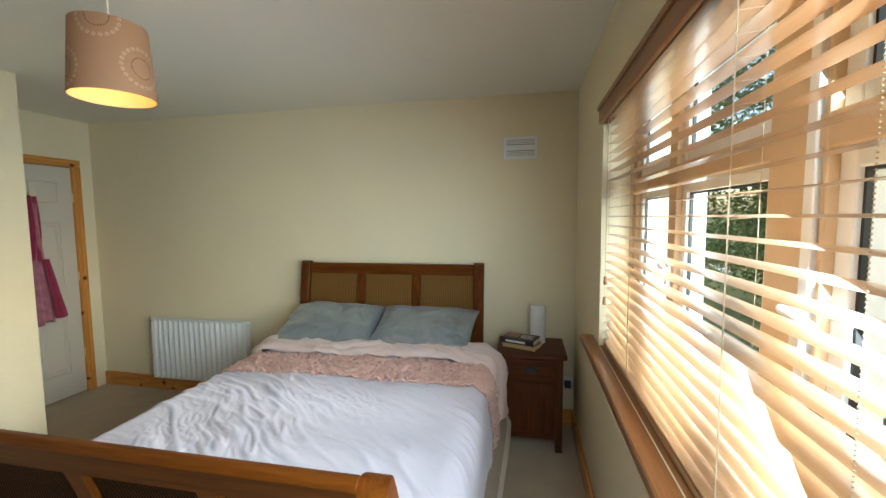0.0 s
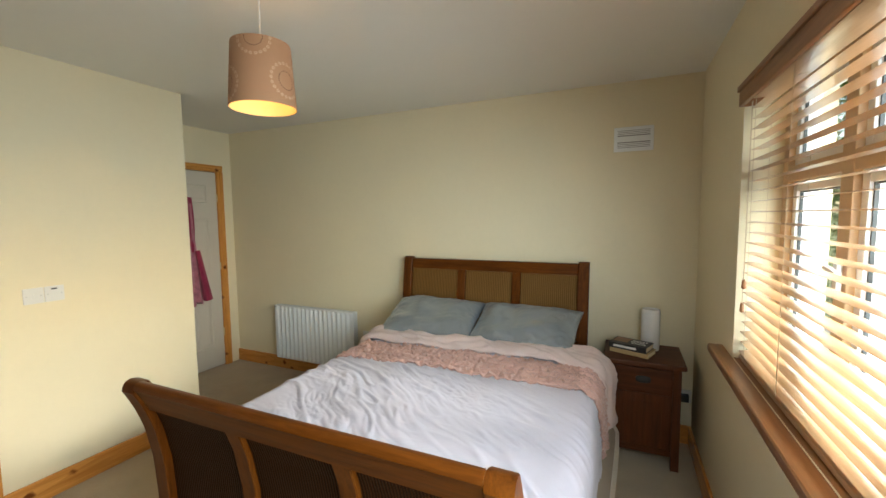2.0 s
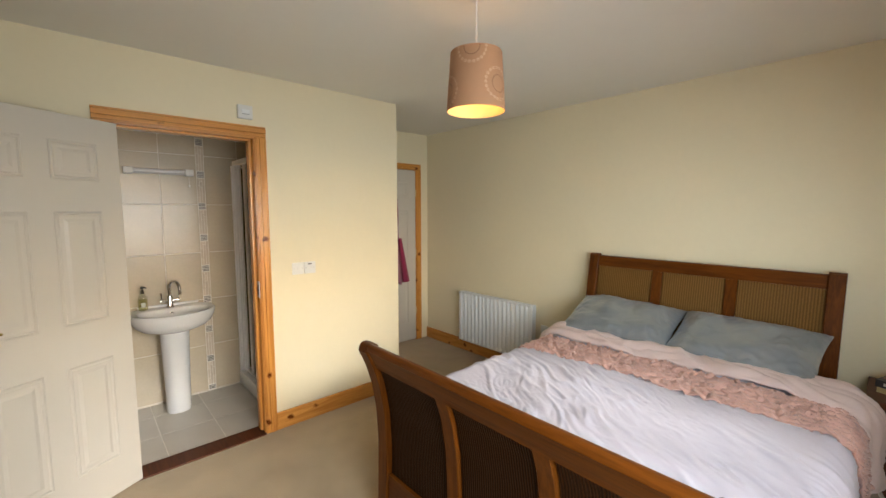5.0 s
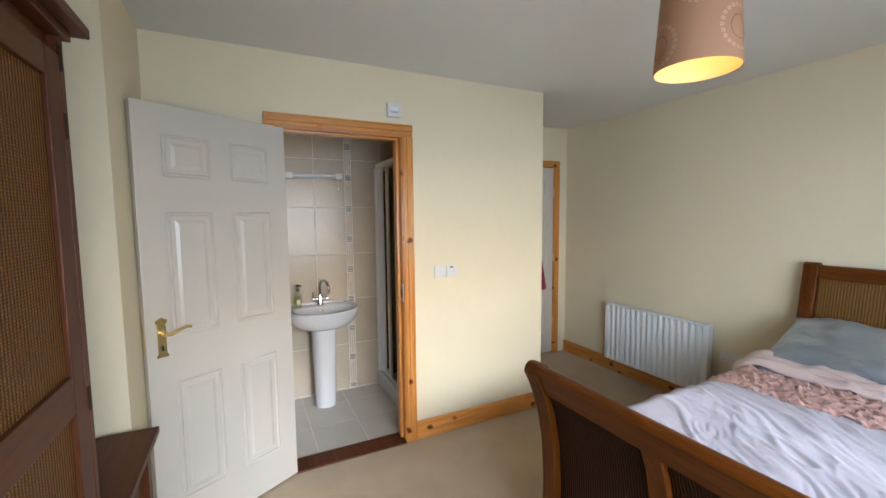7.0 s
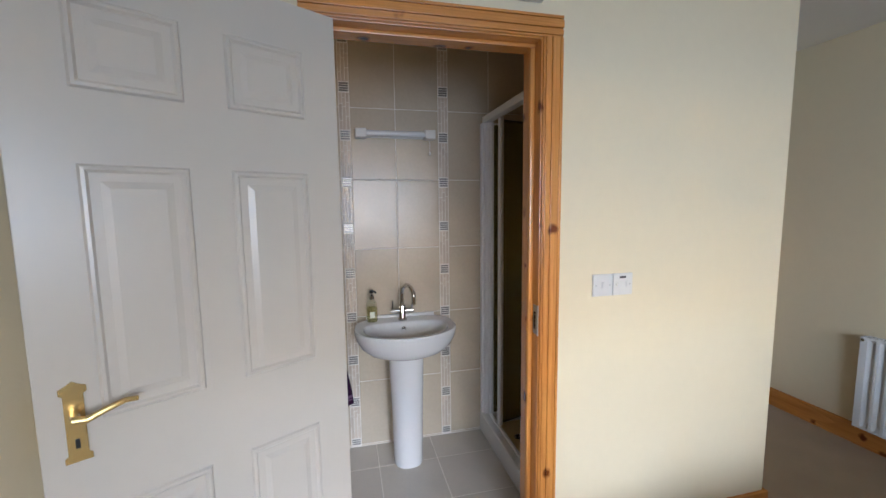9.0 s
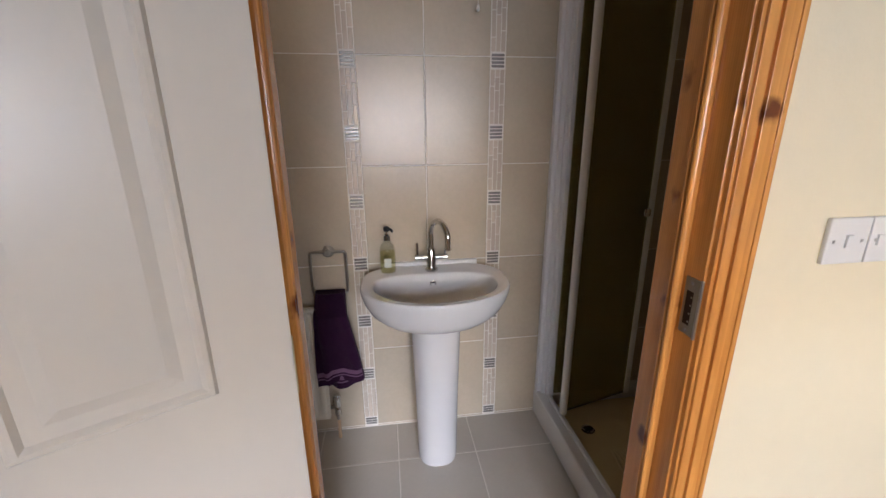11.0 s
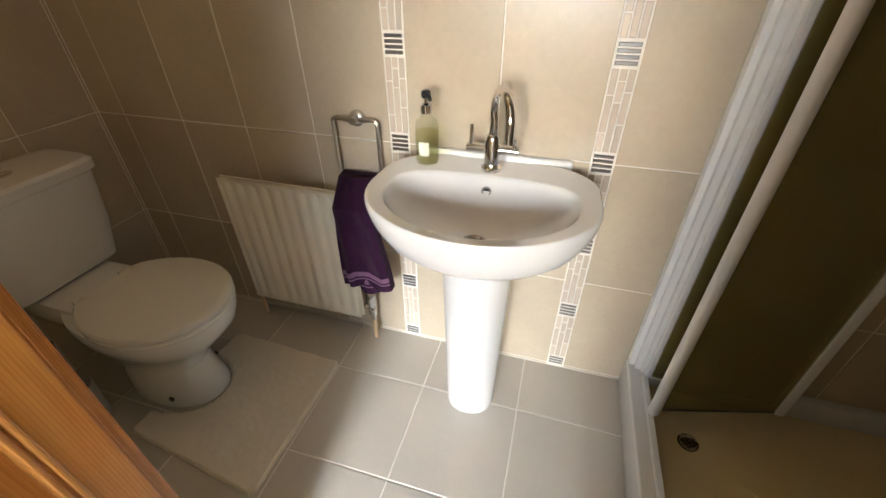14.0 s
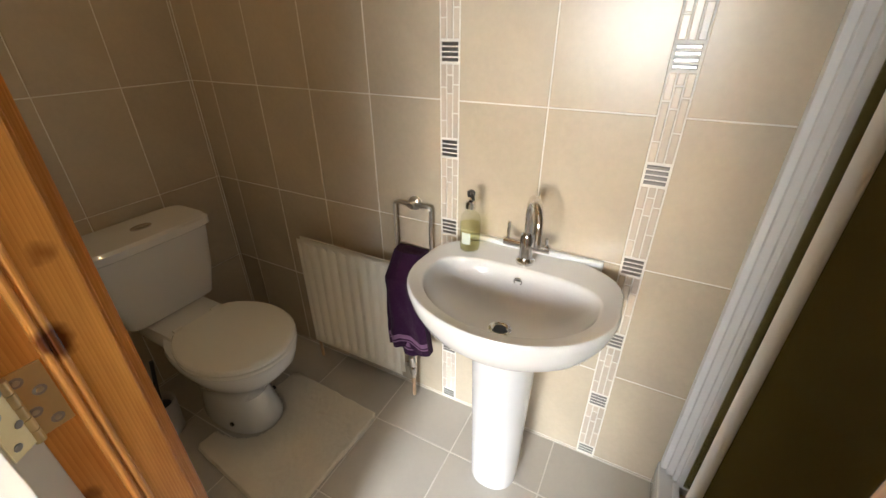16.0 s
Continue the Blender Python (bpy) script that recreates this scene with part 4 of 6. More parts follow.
def foot_y(z):
    """Front face of the footboard at a height: upright below, bowed in the middle, rolled outward at the top."""
    pts = ((0.0, 0.990), (0.25, 0.996), (0.45, 1.000), (0.62, 0.990), (0.76, 0.964), (0.86, 0.930), (0.92, 0.900), (0.955, 0.880), (0.972, 0.872))
    for (a, ya), (b, yb) in zip(pts, pts[1:]):
        if z <= b:
            return ya + (yb - ya) * (z - a) / (b - a)
    return pts[-1][1]


def head_y(z):
    """Rear face of the headboard, leaning back to the wall."""
    return 3.02 + 0.085 * max(0.0, (z - 0.45) / 0.77) ** 1.6


def curved_board(bm, x0, x1, z0, z1, thick, line, side, n=14, round_top=0.0):
    """A board bent along a profile in y over z; side +1 puts its thickness towards +y."""
    rings = []
    zs = [z0 + (z1 - z0) * i / n for i in range(n + 1)]
    front = [(line(z), z) for z in zs]
    back = []
    for i, (y, z) in enumerate(front):
        a, b = front[max(i - 1, 0)], front[min(i + 1, n)]
        d = Vector((b[0] - a[0], b[1] - a[1])).normalized()
        nrm = Vector((d.y, -d.x)) * (1 if side > 0 else -1)
        back.append((y + nrm.x * thick, z + nrm.y * thick))
    b = 0.004
    for x, inset in ((x0, b), (x0 + b, 0.0), (x1 - b, 0.0), (x1, b)):
        loop = []
        for (y, z), (yb, zb) in zip(front, back):
            loop.append((x, y + (yb - y) * inset / thick, z + (zb - z) * inset / thick))
        if round_top:
            (y, z), (yb, zb) = front[-1], back[-1]
            for k in range(1, 6):
                q = k / 6
                up = round_top * math.sin(math.pi * q)
                d = Vector((front[-1][0] - front[-2][0], front[-1][1] - front[-2][1])).normalized()
                loop.append((x, y + (yb - y) * q + d.x * up, z + (zb - z) * q + d.y * up))
        for (y, z), (yb, zb) in list(zip(front, back))[::-1]:
            loop.append((x, yb + (y - yb) * inset / thick, zb + (z - zb) * inset / thick))
        rings.append(loop)
    return loft(bm, rings)


PW = 0.074
for x0 in (BXL, BXR - PW):
    part("foot_post", curved_board(bmesh.new(), x0, x0 + PW, 0.0, 0.922, 0.068, foot_y, 1, 22, 0.020), M_BED_Z, bed, "curved foot post with a rolled top", smooth=True)
part("foot_top_rail", curved_board(bmesh.new(), BXL + PW, BXR - PW, 0.845, 0.938, 0.042, lambda z: foot_y(z) + 0.010, 1, 10, 0.012), M_BED_X, bed, "rolled foot rail", smooth=True)
part("foot_bottom_rail", curved_board(bmesh.new(), BXL + PW, BXR - PW, 0.16, 0.30, 0.042, lambda z: foot_y(z) + 0.010, 1, 4), M_BED_X, bed, smooth=True)
span = (BXR - BXL - 2 * PW)
cuts = [BXL + PW + span * k / 3 for k in range(4)]
for k in (1, 2):
    part("foot_stile", curved_board(bmesh.new(), cuts[k] - 0.034, cuts[k] + 0.034, 0.30, 0.850, 0.038, lambda z: foot_y(z) + 0.011, 1, 12), M_BED_Z, bed, smooth=True)
# these face away from the window; the cane colour carries that shade
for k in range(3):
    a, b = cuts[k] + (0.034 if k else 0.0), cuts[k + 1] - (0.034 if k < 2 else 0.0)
    part("cane_panel", curved_board(bmesh.new(), a, b, 0.29, 0.855, 0.012, lambda z: foot_y(z) + 0.028, 1, 12), M_CANE_SHADED, bed, "woven cane panel, its colour darkened for shade", smooth=True)
for x0 in (BXL, BXR - PW):
    part("head_post", curved_board(bmesh.new(), x0, x0 + PW, 0.0, 1.200, 0.062, head_y, -1, 18, 0.016), M_BED_Z, bed, "square head post", smooth=True)
part("head_top_rail", curved_board(bmesh.new(), BXL + PW, BXR - PW, 1.120, 1.196, 0.042, lambda z: head_y(z) - 0.010, -1, 5, 0.008), M_BED_X, bed, smooth=True)
part("head_bottom_rail", curved_board(bmesh.new(), BXL + PW, BXR - PW, 0.55, 0.66, 0.042, lambda z: head_y(z) - 0.010, -1, 4), M_BED_X, bed, smooth=True)
for k in (1, 2):
    part("head_stile", curved_board(bmesh.new(), cuts[k] - 0.033, cuts[k] + 0.033, 0.655, 1.122, 0.038, lambda z: head_y(z) - 0.011, -1, 8), M_BED_Z, bed, smooth=True)
for k in range(3):
    a, b = cuts[k] + (0.033 if k else 0.0), cuts[k + 1] - (0.033 if k < 2 else 0.0)
    part("cane_panel", curved_board(bmesh.new(), a, b, 0.65, 1.125, 0.012, lambda z: head_y(z) - 0.022, -1, 8), M_CANE, bed, "brown woven cane panel", smooth=True)
for x in (BXL + 0.012, BXR - 0.042):
    part("side_rail", boxes((x, x + 0.030, 1.03, 2.98, 0.20, 0.36), bevel=0.004), M_BED_X, bed)

bm = bmesh.new()
box(bm, BXL + 0.06, BXR - 0.06, 1.055, 2.93, 0.30, 0.600, bevel=0.05, segments=4)
solo("mattress", bm, M_MATTRESS, "pale double mattress on the sleigh bed", "mattress", smooth=True)

# ---- bedding ----
XL, XR, TOP = -1.625, -0.055, 0.640


def crease(x, y):
    """Relief of the cover: sharp broken folds running slantwise across the bed, with calm patches."""
    px, py = x - 0.85, y - 1.65
    wx = px + 0.06 * noise.noise(Vector((x * 2.6, y * 2.6, 11.0)))
    wy = py + 0.06 * noise.noise(Vector((x * 2.6, y * 2.6, 17.0)))
    v = 0.0
    for k, (f, along, amp) in enumerate(((6.5, 0.20, 0.008), (11.0, 0.22, 0.009), (19.0, 0.25, 0.0075), (33.0, 0.30, 0.0045))):
        turn = 0.62 + 0.38 * noise.noise(Vector((x * 1.2, y * 1.2, 23.0 + 5 * k)))
        a = wx * math.sin(turn) + wy * math.cos(turn)
        c = wx * math.cos(turn) - wy * math.sin(turn)
        n = noise.noise(Vector((a * f, c * f * along, 3.7 * k)))
        ridge = max(0.0, 1.0 - abs(n) * 2.8) ** 1.6
        mask = 0.42 + 0.22 * (0.85 - x) + 1.5 * noise.noise(Vector((x * 2.3, y * 2.3, 9.0 + 3 * k)))
        v += amp * ridge * min(1.0, max(0.08, mask))
    return v + 0.012 * noise.noise(Vector((x * 2.4, y * 2.4, 1.3))) + 0.002 * noise.noise(Vector((x * 12, y * 12, 5.3)))


def bedding(y_of, ny, nx, drop_l, drop_r, lift, wave, thick=0.012):
    """A sheet laid over the bed: flat on top, rounded over both sides and hanging. y_of(u, v): the place along the bed."""
    rad = 0.075
    arc = rad * math.pi / 2
    total = drop_l + arc + (XR - XL - 2 * rad) + arc + drop_r
    grid = []
    for j in range(ny + 1):
        v = j / ny
        row = []
        for i in range(nx + 1):
            s = total * i / nx
            if s < drop_l:
                x, z, out = XL, TOP - rad - (drop_l - s), (-1, 0)
            elif s < drop_l + arc:
                q = (s - drop_l) / rad
                x, z, out = XL + rad - rad * math.cos(q), TOP - rad + rad * math.sin(q), (-math.cos(q), math.sin(q))
            elif s < total - drop_r - arc:
                x, z, out = XL + rad + (s - drop_l - arc), TOP, (0, 1)
            elif s < total - drop_r:
                q = (s - (total - drop_r - arc)) / rad
                x, z, out = XR - rad + rad * math.sin(q), TOP - rad + rad * math.cos(q), (math.sin(q), math.cos(q))
            else:
                x, z, out = XR, TOP - rad - (s - (total - drop_r)), (1, 0)
            y = y_of(i / nx, v)
            h = lift + wave(s - drop_l, y, v)
            flare = 0.05 * max(0.0, (TOP - rad - z)) ** 1.0
            row.append((x + out[0] * (h + flare), y, z + out[1] * h))
        grid.append(row)
    bm = bmesh.new()
    loft(bm, grid, closed=False)
    return bm


def solid(bm, t):
    bmesh.ops.recalc_face_normals(bm, faces=bm.faces)
    bmesh.ops.solidify(bm, geom=bm.faces[:], thickness=t)
    return bm


def hem(u):
    return 0.03 * noise.noise(Vector((u * 5, 1.0, 0.0)))


duvet = thing("duvet", "crumpled lilac-grey duvet with a pink ruffled band, turned back", "duvet")
bm = bedding(lambda u, v: 1.045 + (2.235 + hem(u) * 0.3 - 1.045) * v, 210, 360, 0.26, 0.30, 0.014, lambda s, y, v: crease(s, y))
part("cover", solid(bm, -0.010), M_DUVET, duvet, "lilac-grey cotton cover", smooth=100)


def ruffle(s, y, v):
    w = 0.020 * noise.noise(Vector((s * 7, y * 7, 8.0)))
    r = noise.noise(Vector((s * 24 + 30 * w, (y + w) * 30, 0.4)))
    r2 = noise.noise(Vector((s * 52, (y + w) * 64, 2.4)))
    return 0.005 + crease(s, y) + 0.014 * max(0.0, 1 - abs(r) * 2.8) + 0.010 * max(0.0, 1 - abs(r2) * 2.2) + 0.002 * math.sin(math.pi * v)


bm = bedding(lambda u, v: 2.10 + 0.06 * u + hem(u) * 0.8 + (0.31 + 0.02 * u) * v, 90, 300, 0.22, 0.24, 0.012, ruffle)
part("ruffled_band", solid(bm, -0.008), M_PINK, duvet, "dusky pink ruffled fabric band", smooth=100)


def lilac_strip(s, y, v):
    return 0.008 + crease(s, y) * 1.1


bm = bedding(lambda u, v: 2.41 + 0.05 * u + hem(u) + 0.10 * v, 12, 120, 0.16, 0.10, 0.012, lilac_strip)
part("cover_edge", solid(bm, -0.008), M_DUVET, duvet, "lilac-grey edge of the cover", smooth=100)


def roll(s, y, v):
    return 0.020 + 0.046 * math.sin(math.pi * min(1.0, max(0.0, v))) ** 0.6 + 0.022 * noise.noise(Vector((s * 3.5, v * 1.5, 5))) + 0.7 * crease(s * 1.3 + 4, y * 1.6) + 0.016 * max(0.0, 1 - 3 * abs(noise.noise(Vector((s * 6 + 2 * v, v * 2.2 - s, 2))))) - 0.012 * max(0.0, 1 - 3.5 * abs(noise.noise(Vector((s * 2.5 - v, v * 3.5 + s, 6)))))


bm = bedding(lambda u, v: 2.430 + 0.05 * math.sin(2.2 * u) + 0.7 * hem(u) - 0.22 * max(0.0, u - 0.70) + 0.26 * v, 34, 170, 0.10, 0.20, 0.012, roll)
part("turned_back_edge", solid(bm, -0.012), M_BLUSH, duvet, "blush pink turned-back edge", smooth=100)

sheet = bedding(lambda u, v: 2.60 + 0.36 * v, 10, 60, 0.05, 0.06, -0.022, lambda s, y, v: 0.006 * noise.noise(Vector((s * 5, y * 5, 0))))
solo("fitted_sheet", solid(sheet, -0.006), M_DUVET, "pale lilac fitted sheet under the pillows", "sheet", smooth=True)

val = thing("valance", "taupe bed valance with a pale hem, hanging askew", "valance")
def valance_point(u, v, lift=0.0):
    y = 1.06 + 1.62 * u
    top = Vector((-0.120, y, 0.47))
    low = Vector((0.045 + 0.02 * u + 0.006 * math.sin(9 * u), y + 0.02 * v, 0.17 + 0.03 * u))
    p = top.lerp(low, v)
    return p + Vector((0.020 * math.sin(math.pi * v) + lift, 0, lift))
bm = bmesh.new()
loft(bm, [[valance_point(i / 30, j / 8) for j in range(9)] for i in range(31)], closed=False)
part("skirt", solid(bm, 0.004), M_TAUPE, val, smooth=True)
bm = bmesh.new()
loft(bm, [[valance_point(i / 30, 0.86 + 0.15 * j / 3, 0.003) for j in range(4)] for i in range(31)], closed=False)
part("hem", solid(bm, 0.004), M_HEM, val, "pale bottom hem", smooth=True)
bm = bmesh.new()
loft(bm, [[valance_point(0.965 + 0.04 * i / 4, j / 8, 0.003) for j in range(9)] for i in range(5)], closed=False)
part("hem", solid(bm, 0.004), M_HEM, val, "pale side hem", smooth=True)


def pillow(name, label, w, d, t, at, tilt, turn, seed):
    rng = random.Random(seed)
    bm = bmesh.new()
    nu, nv = 64, 48
    tops, lows = [], []
    for j in range(nv + 1):
        b = j / nv * 2 - 1
        rt, rl = [], []
        for i in range(nu + 1):
            a = i / nu * 2 - 1
            e = (max(0.0, 1 - abs(a) ** 3.2) * max(0.0, 1 - abs(b) ** 3.2)) ** 0.55
            pinch = 1 - 0.07 * (1 - abs(a) ** 2) * abs(b) ** 6
            pinch2 = 1 - 0.06 * (1 - abs(b) ** 2) * abs(a) ** 6
            x, y = a * w / 2 * pinch2, b * d / 2 * pinch
            n = noise.noise(Vector((a * 2.4 + seed, b * 2.0, 0)))
            n2 = abs(noise.noise(Vector((a * 6 + b * 2, b * 5 - a * 2, seed * 3.0))))
            corner = max(abs(a), abs(b)) ** 4
            wr = 0.026 * n - 0.020 * math.exp(-(n2 * 4.0) ** 2) * (0.12 + corner)
            rt.append((x, y, e * (t * 0.62 + wr) + 0.004))
            rl.append((x, y, -e * t * 0.38 - 0.004))
        tops.append(rt)
        lows.append(rl)
    loft(bm, tops, closed=False)
    loft(bm, lows, closed=False)
    bmesh.ops.remove_doubles(bm, verts=bm.verts, dist=0.0005)
    edge = [e for e in bm.edges if e.is_boundary]
    bmesh.ops.bridge_loops(bm, edges=edge)
    ob = solo(name, bm, M_SATIN, label, "pillow", group="pillows on the bed", smooth=100)
    ob.matrix_basis = pose(*at, tilt, 0, turn)
    return ob


pillow("pillow", "shiny blue-grey satin pillow propped against the headboard", 0.73, 0.47, 0.16, (-1.245, 2.780, 0.780), 24, 1.5, 1)
pillow("pillow", "shiny blue-grey satin pillow propped against the headboard", 0.73, 0.47, 0.15, (-0.545, 2.795, 0.775), 25, -2.5, 2)

# ---- bedside ----
ns = thing("bedside_cabinet", "dark red-brown wooden bedside cabinet with a drawer", "bedside cabinet", (0.198, 2.935, 0))
part("top", boxes((-0.228, 0.228, -0.220, 0.185, 0.636, 0.664), bevel=0.006), M_DARK_X, ns, "overhanging wooden top")
part("carcass", boxes((-0.200, 0.200, -0.180, 0.180, 0.10, 0.634), bevel=0.003), M_DARK_Z, ns)
for x in (-0.205, 0.160):
    for y in (-0.194, 0.140):
        part("leg", boxes((x, x + 0.045, y, y + 0.045, 0.0, 0.634), bevel=0.004), M_DARK_Z, ns)
drawer = part("drawer_front", boxes((-0.155, 0.155, -0.196, -0.182, 0.475, 0.620), bevel=0.004), M_DARK_X, ns)
bm = bmesh.new()
rows = []
for d, k in ((0.0, 1.0), (0.006, 1.0), (0.011, 0.86), (0.013, 0.6)):
    rows.append([(x * k, -0.1965 - d, 0.552 + z * k) for x, z, _ in ring(0, 0, 0, 0.042, 0.021, 22, 3.0)])
loft(bm, rows)
part("cup_handle", bm, M_BLACK, drawer, "black metal cup handle", smooth=True)
part("door", boxes((-0.155, 0.155, -0.196, -0.182, 0.130, 0.462), bevel=0.004), M_DARK_Z, ns, "cabinet door")
part("door_panel", boxes((-0.105, 0.105, -0.1985, -0.1955, 0.180, 0.412), bevel=0.0012), M_DARK_Z, ns, "sunk door panel")
part("apron", boxes((-0.160, 0.160, -0.190, -0.176, 0.085, 0.122), bevel=0.003), M_DARK_X, ns)


def book(label, w, d, h, at, turn, cover, art):
    b = thing("book", label, "book", at, "books on the bedside cabinet", turn)
    part("pages", boxes((-w / 2 + 0.006, w / 2 - 0.004, -d / 2 + 0.004, d / 2 - 0.004, 0.0025, h - 0.0025)), M_PAPER, b, "cream page block")
    bm = boxes((-w / 2, w / 2, -d / 2, d / 2, 0.0, 0.002), (-w / 2, w / 2, -d / 2, d / 2, h - 0.002, h))
    box(bm, -w / 2, w / 2, -d / 2, -d / 2 + 0.003, 0.002, h - 0.002)
    part("cover", bm, cover, b)
    if art:
        part("cover_art", boxes((-w / 2 + 0.008, -w / 2 + 0.10, -d / 2 + 0.045, d / 2 - 0.01, h, h + 0.0006)), M_COVER_ART, b, "russet cover picture")
        bm = bmesh.new()
        for k, (x0, x1, y) in enumerate(((0.0, 0.095, 0.03), (-0.005, 0.085, 0.0), (0.01, 0.10, -0.03))):
            n = 5
            for q in range(n):
                a = x0 + (x1 - x0) * q / n
                box(bm, a, a + (x1 - x0) / n * 0.7, y, y + 0.018, h, h + 0.0007)
        part("title_bars", bm, M_PRINT_WHITE, b, "blurred white title", kind="stuff")
        part("spine_bar", boxes((-w / 2 + 0.03, w / 2 - 0.06, -d / 2 - 0.0006, -d / 2, h * 0.3, h * 0.7)), M_PRINT_WHITE, b)
    return b


book("tan paperback lying at the bottom of the pile", 0.235, 0.150, 0.026, (0.140, 2.895, 0.664), -22, M_COVER_TAN, False)
book("black thriller paperback with white title and russet picture", 0.230, 0.150, 0.036, (0.130, 2.905, 0.690), -20, M_COVER, True)
bl = thing("bedside_lamp", "white frosted cylinder bedside lamp, switched off", "table lamp", (0.245, 3.005, 0.664))
part("shade", lathe(bmesh.new(), 0, 0, [(0.054, 0.012), (0.056, 0.016), (0.056, 0.258), (0.052, 0.268), (0.046, 0.269), (0.045, 0.262)], 32), M_GLASSLAMP, bl, "frosted white glass cylinder", smooth=True)
part("base", lathe(bmesh.new(), 0, 0, [(0.052, 0.0), (0.054, 0.003), (0.054, 0.011)], 32), M_PLASTIC, bl, smooth=True)

# ---- wardrobe and side table ----
wd = thing("wardrobe", "dark red-brown wooden wardrobe with woven cane door panels", "wardrobe", (-1.66, -0.42, 0))
WW, WD, WH = 1.12, 0.58, 1.950
part("carcass", boxes((0.0, WW, -WD, -0.022, 0.05, WH), bevel=0.003), M_DARK_Z, wd)
bm = boxes((-0.018, WW + 0.018, -WD, 0.012, WH, WH + 0.022), (-0.045, WW + 0.045, -WD, 0.042, WH + 0.022, WH + 0.048), bevel=0.004)
part("cornice", bm, M_DARK_X, wd, "stepped wooden cornice")
part("plinth", boxes((0.0, WW, -WD, -0.01, 0.0, 0.06), bevel=0.003), M_DARK_X, wd)
for a in (0.0, WW - 0.026):
    part("face_stile", boxes((a, a + 0.026, -0.0215, 0.0, 0.062, WH - 0.001), bevel=0.002), M_DARK_Z, wd)
for k in range(2):
    x0, x1 = 0.028 + k * (WW / 2 - 0.024), WW / 2 - 0.002 + k * (WW / 2 - 0.026)
    for a in (x0, x1 - 0.078):
        part("door_stile", boxes((a, a + 0.078, -0.020, 0.0, 0.075, WH - 0.045), bevel=0.003), M_DARK_Z, wd)
    for z0, z1 in ((0.075, 0.175), (1.085, 1.175), (WH - 0.112, WH - 0.045)):
        part("door_rail", boxes((x0 + 0.078, x1 - 0.078, -0.020, -0.001, z0, z1), bevel=0.003), M_DARK_X, wd)
    for z0, z1 in ((0.175, 1.085), (1.175, WH - 0.112)):
        leaf = part("cane_panel", boxes((x0 + 0.078, x1 - 0.078, -0.017, -0.011, z0, z1)), M_CANE_WARDROBE, wd, "brown woven cane panel")
    hx = x0 - 0.004 if k == 0 else x1 + 0.004
    for z in (0.35, 1.09, 1.745, 1.900):
        part("hinge", rod(bmesh.new(), (hx + (0.003 if k == 0 else -0.003), 0.001, z - 0.030), (hx + (0.003 if k == 0 else -0.003), 0.001, z + 0.030), 0.0042), M_IRON, wd, "dark metal hinge", smooth=True)
    kx = x1 - 0.035 if k == 0 else x0 + 0.035
    part("knob", lathe(bmesh.new(), kx, 0.0, [(0.001, 1.12), (0.012, 1.122), (0.015, 1.132), (0.012, 1.142), (0.001, 1.144)], 14), M_DARK_Z, wd, "wooden knob", smooth=True)
tb = thing("side_table", "dark brown plank-topped side table in the nook", "side table", (-2.205, -0.385, 0.032))
for k in range(3):
    part("plank", boxes((0.0, 0.525, -0.60 + k * 0.2015, -0.60 + k * 0.2015 + 0.199, 0.680, 0.704), bevel=0.003), M_DARK_X, tb)
part("frame", boxes((0.03, 0.50, -0.56, -0.045, 0.58, 0.678), bevel=0.003), M_DARK_X, tb)
for x in (0.022, 0.455):
    for y in (-0.575, -0.078):
        part("leg", boxes((x, x + 0.05, y, y + 0.05, -0.032, 0.679), bevel=0.004), M_DARK_Z, tb)
part("front_panel", boxes((0.075, 0.45, -0.065, -0.050, 0.14, 0.578), bevel=0.002), M_CANE_WARDROBE, tb, "woven front panel")
part("shelf", boxes((0.05, 0.50, -0.55, -0.06, 0.10, 0.125), bevel=0.003), M_DARK_X, tb)

# ---- shower room: basin ----
BC = 0.484
basin = thing("washbasin", "white ceramic pedestal washbasin with a mixer tap hole", "washbasin", (XT, BC, 0))


def basin_ring(z, grow, cx=0.225, half_w=0.280, front=0.222, back=0.225, n=48):
    """Plan of the basin: a wide oval, squared off at the wall. Own axes: x out from the wall."""
    pts = []
    for i in range(n):
        a = 2 * math.pi * i / n
        c, s = math.cos(a), math.sin(a)
        if c >= 0:
            x, y = front * c, half_w * s
        else:
            p = 0.45
            x, y = -back * abs(c) ** p, half_w * math.copysign(abs(s) ** 0.80, s) * (1 - 0.16 * abs(c) ** 1.5)
        pts.append((max(0.001, cx + x * grow), y * grow, z))
    return pts


def bowl_ring(z, back, front, hy, cx, n=48):
    """Plan of the hollow: nearly straight along the tap ledge, round in front."""
    pts = []
    for i in range(n):
        a = 2 * math.pi * i / n
        c, s = math.cos(a), math.sin(a)
        if c >= 0:
            pts.append((cx + front * c, hy * s, z))
        else:
            pts.append((cx - back * abs(c) ** 0.55, hy * math.copysign(abs(s) ** 0.62, s) * (1 - 0.10 * abs(c) ** 2), z))
    return pts


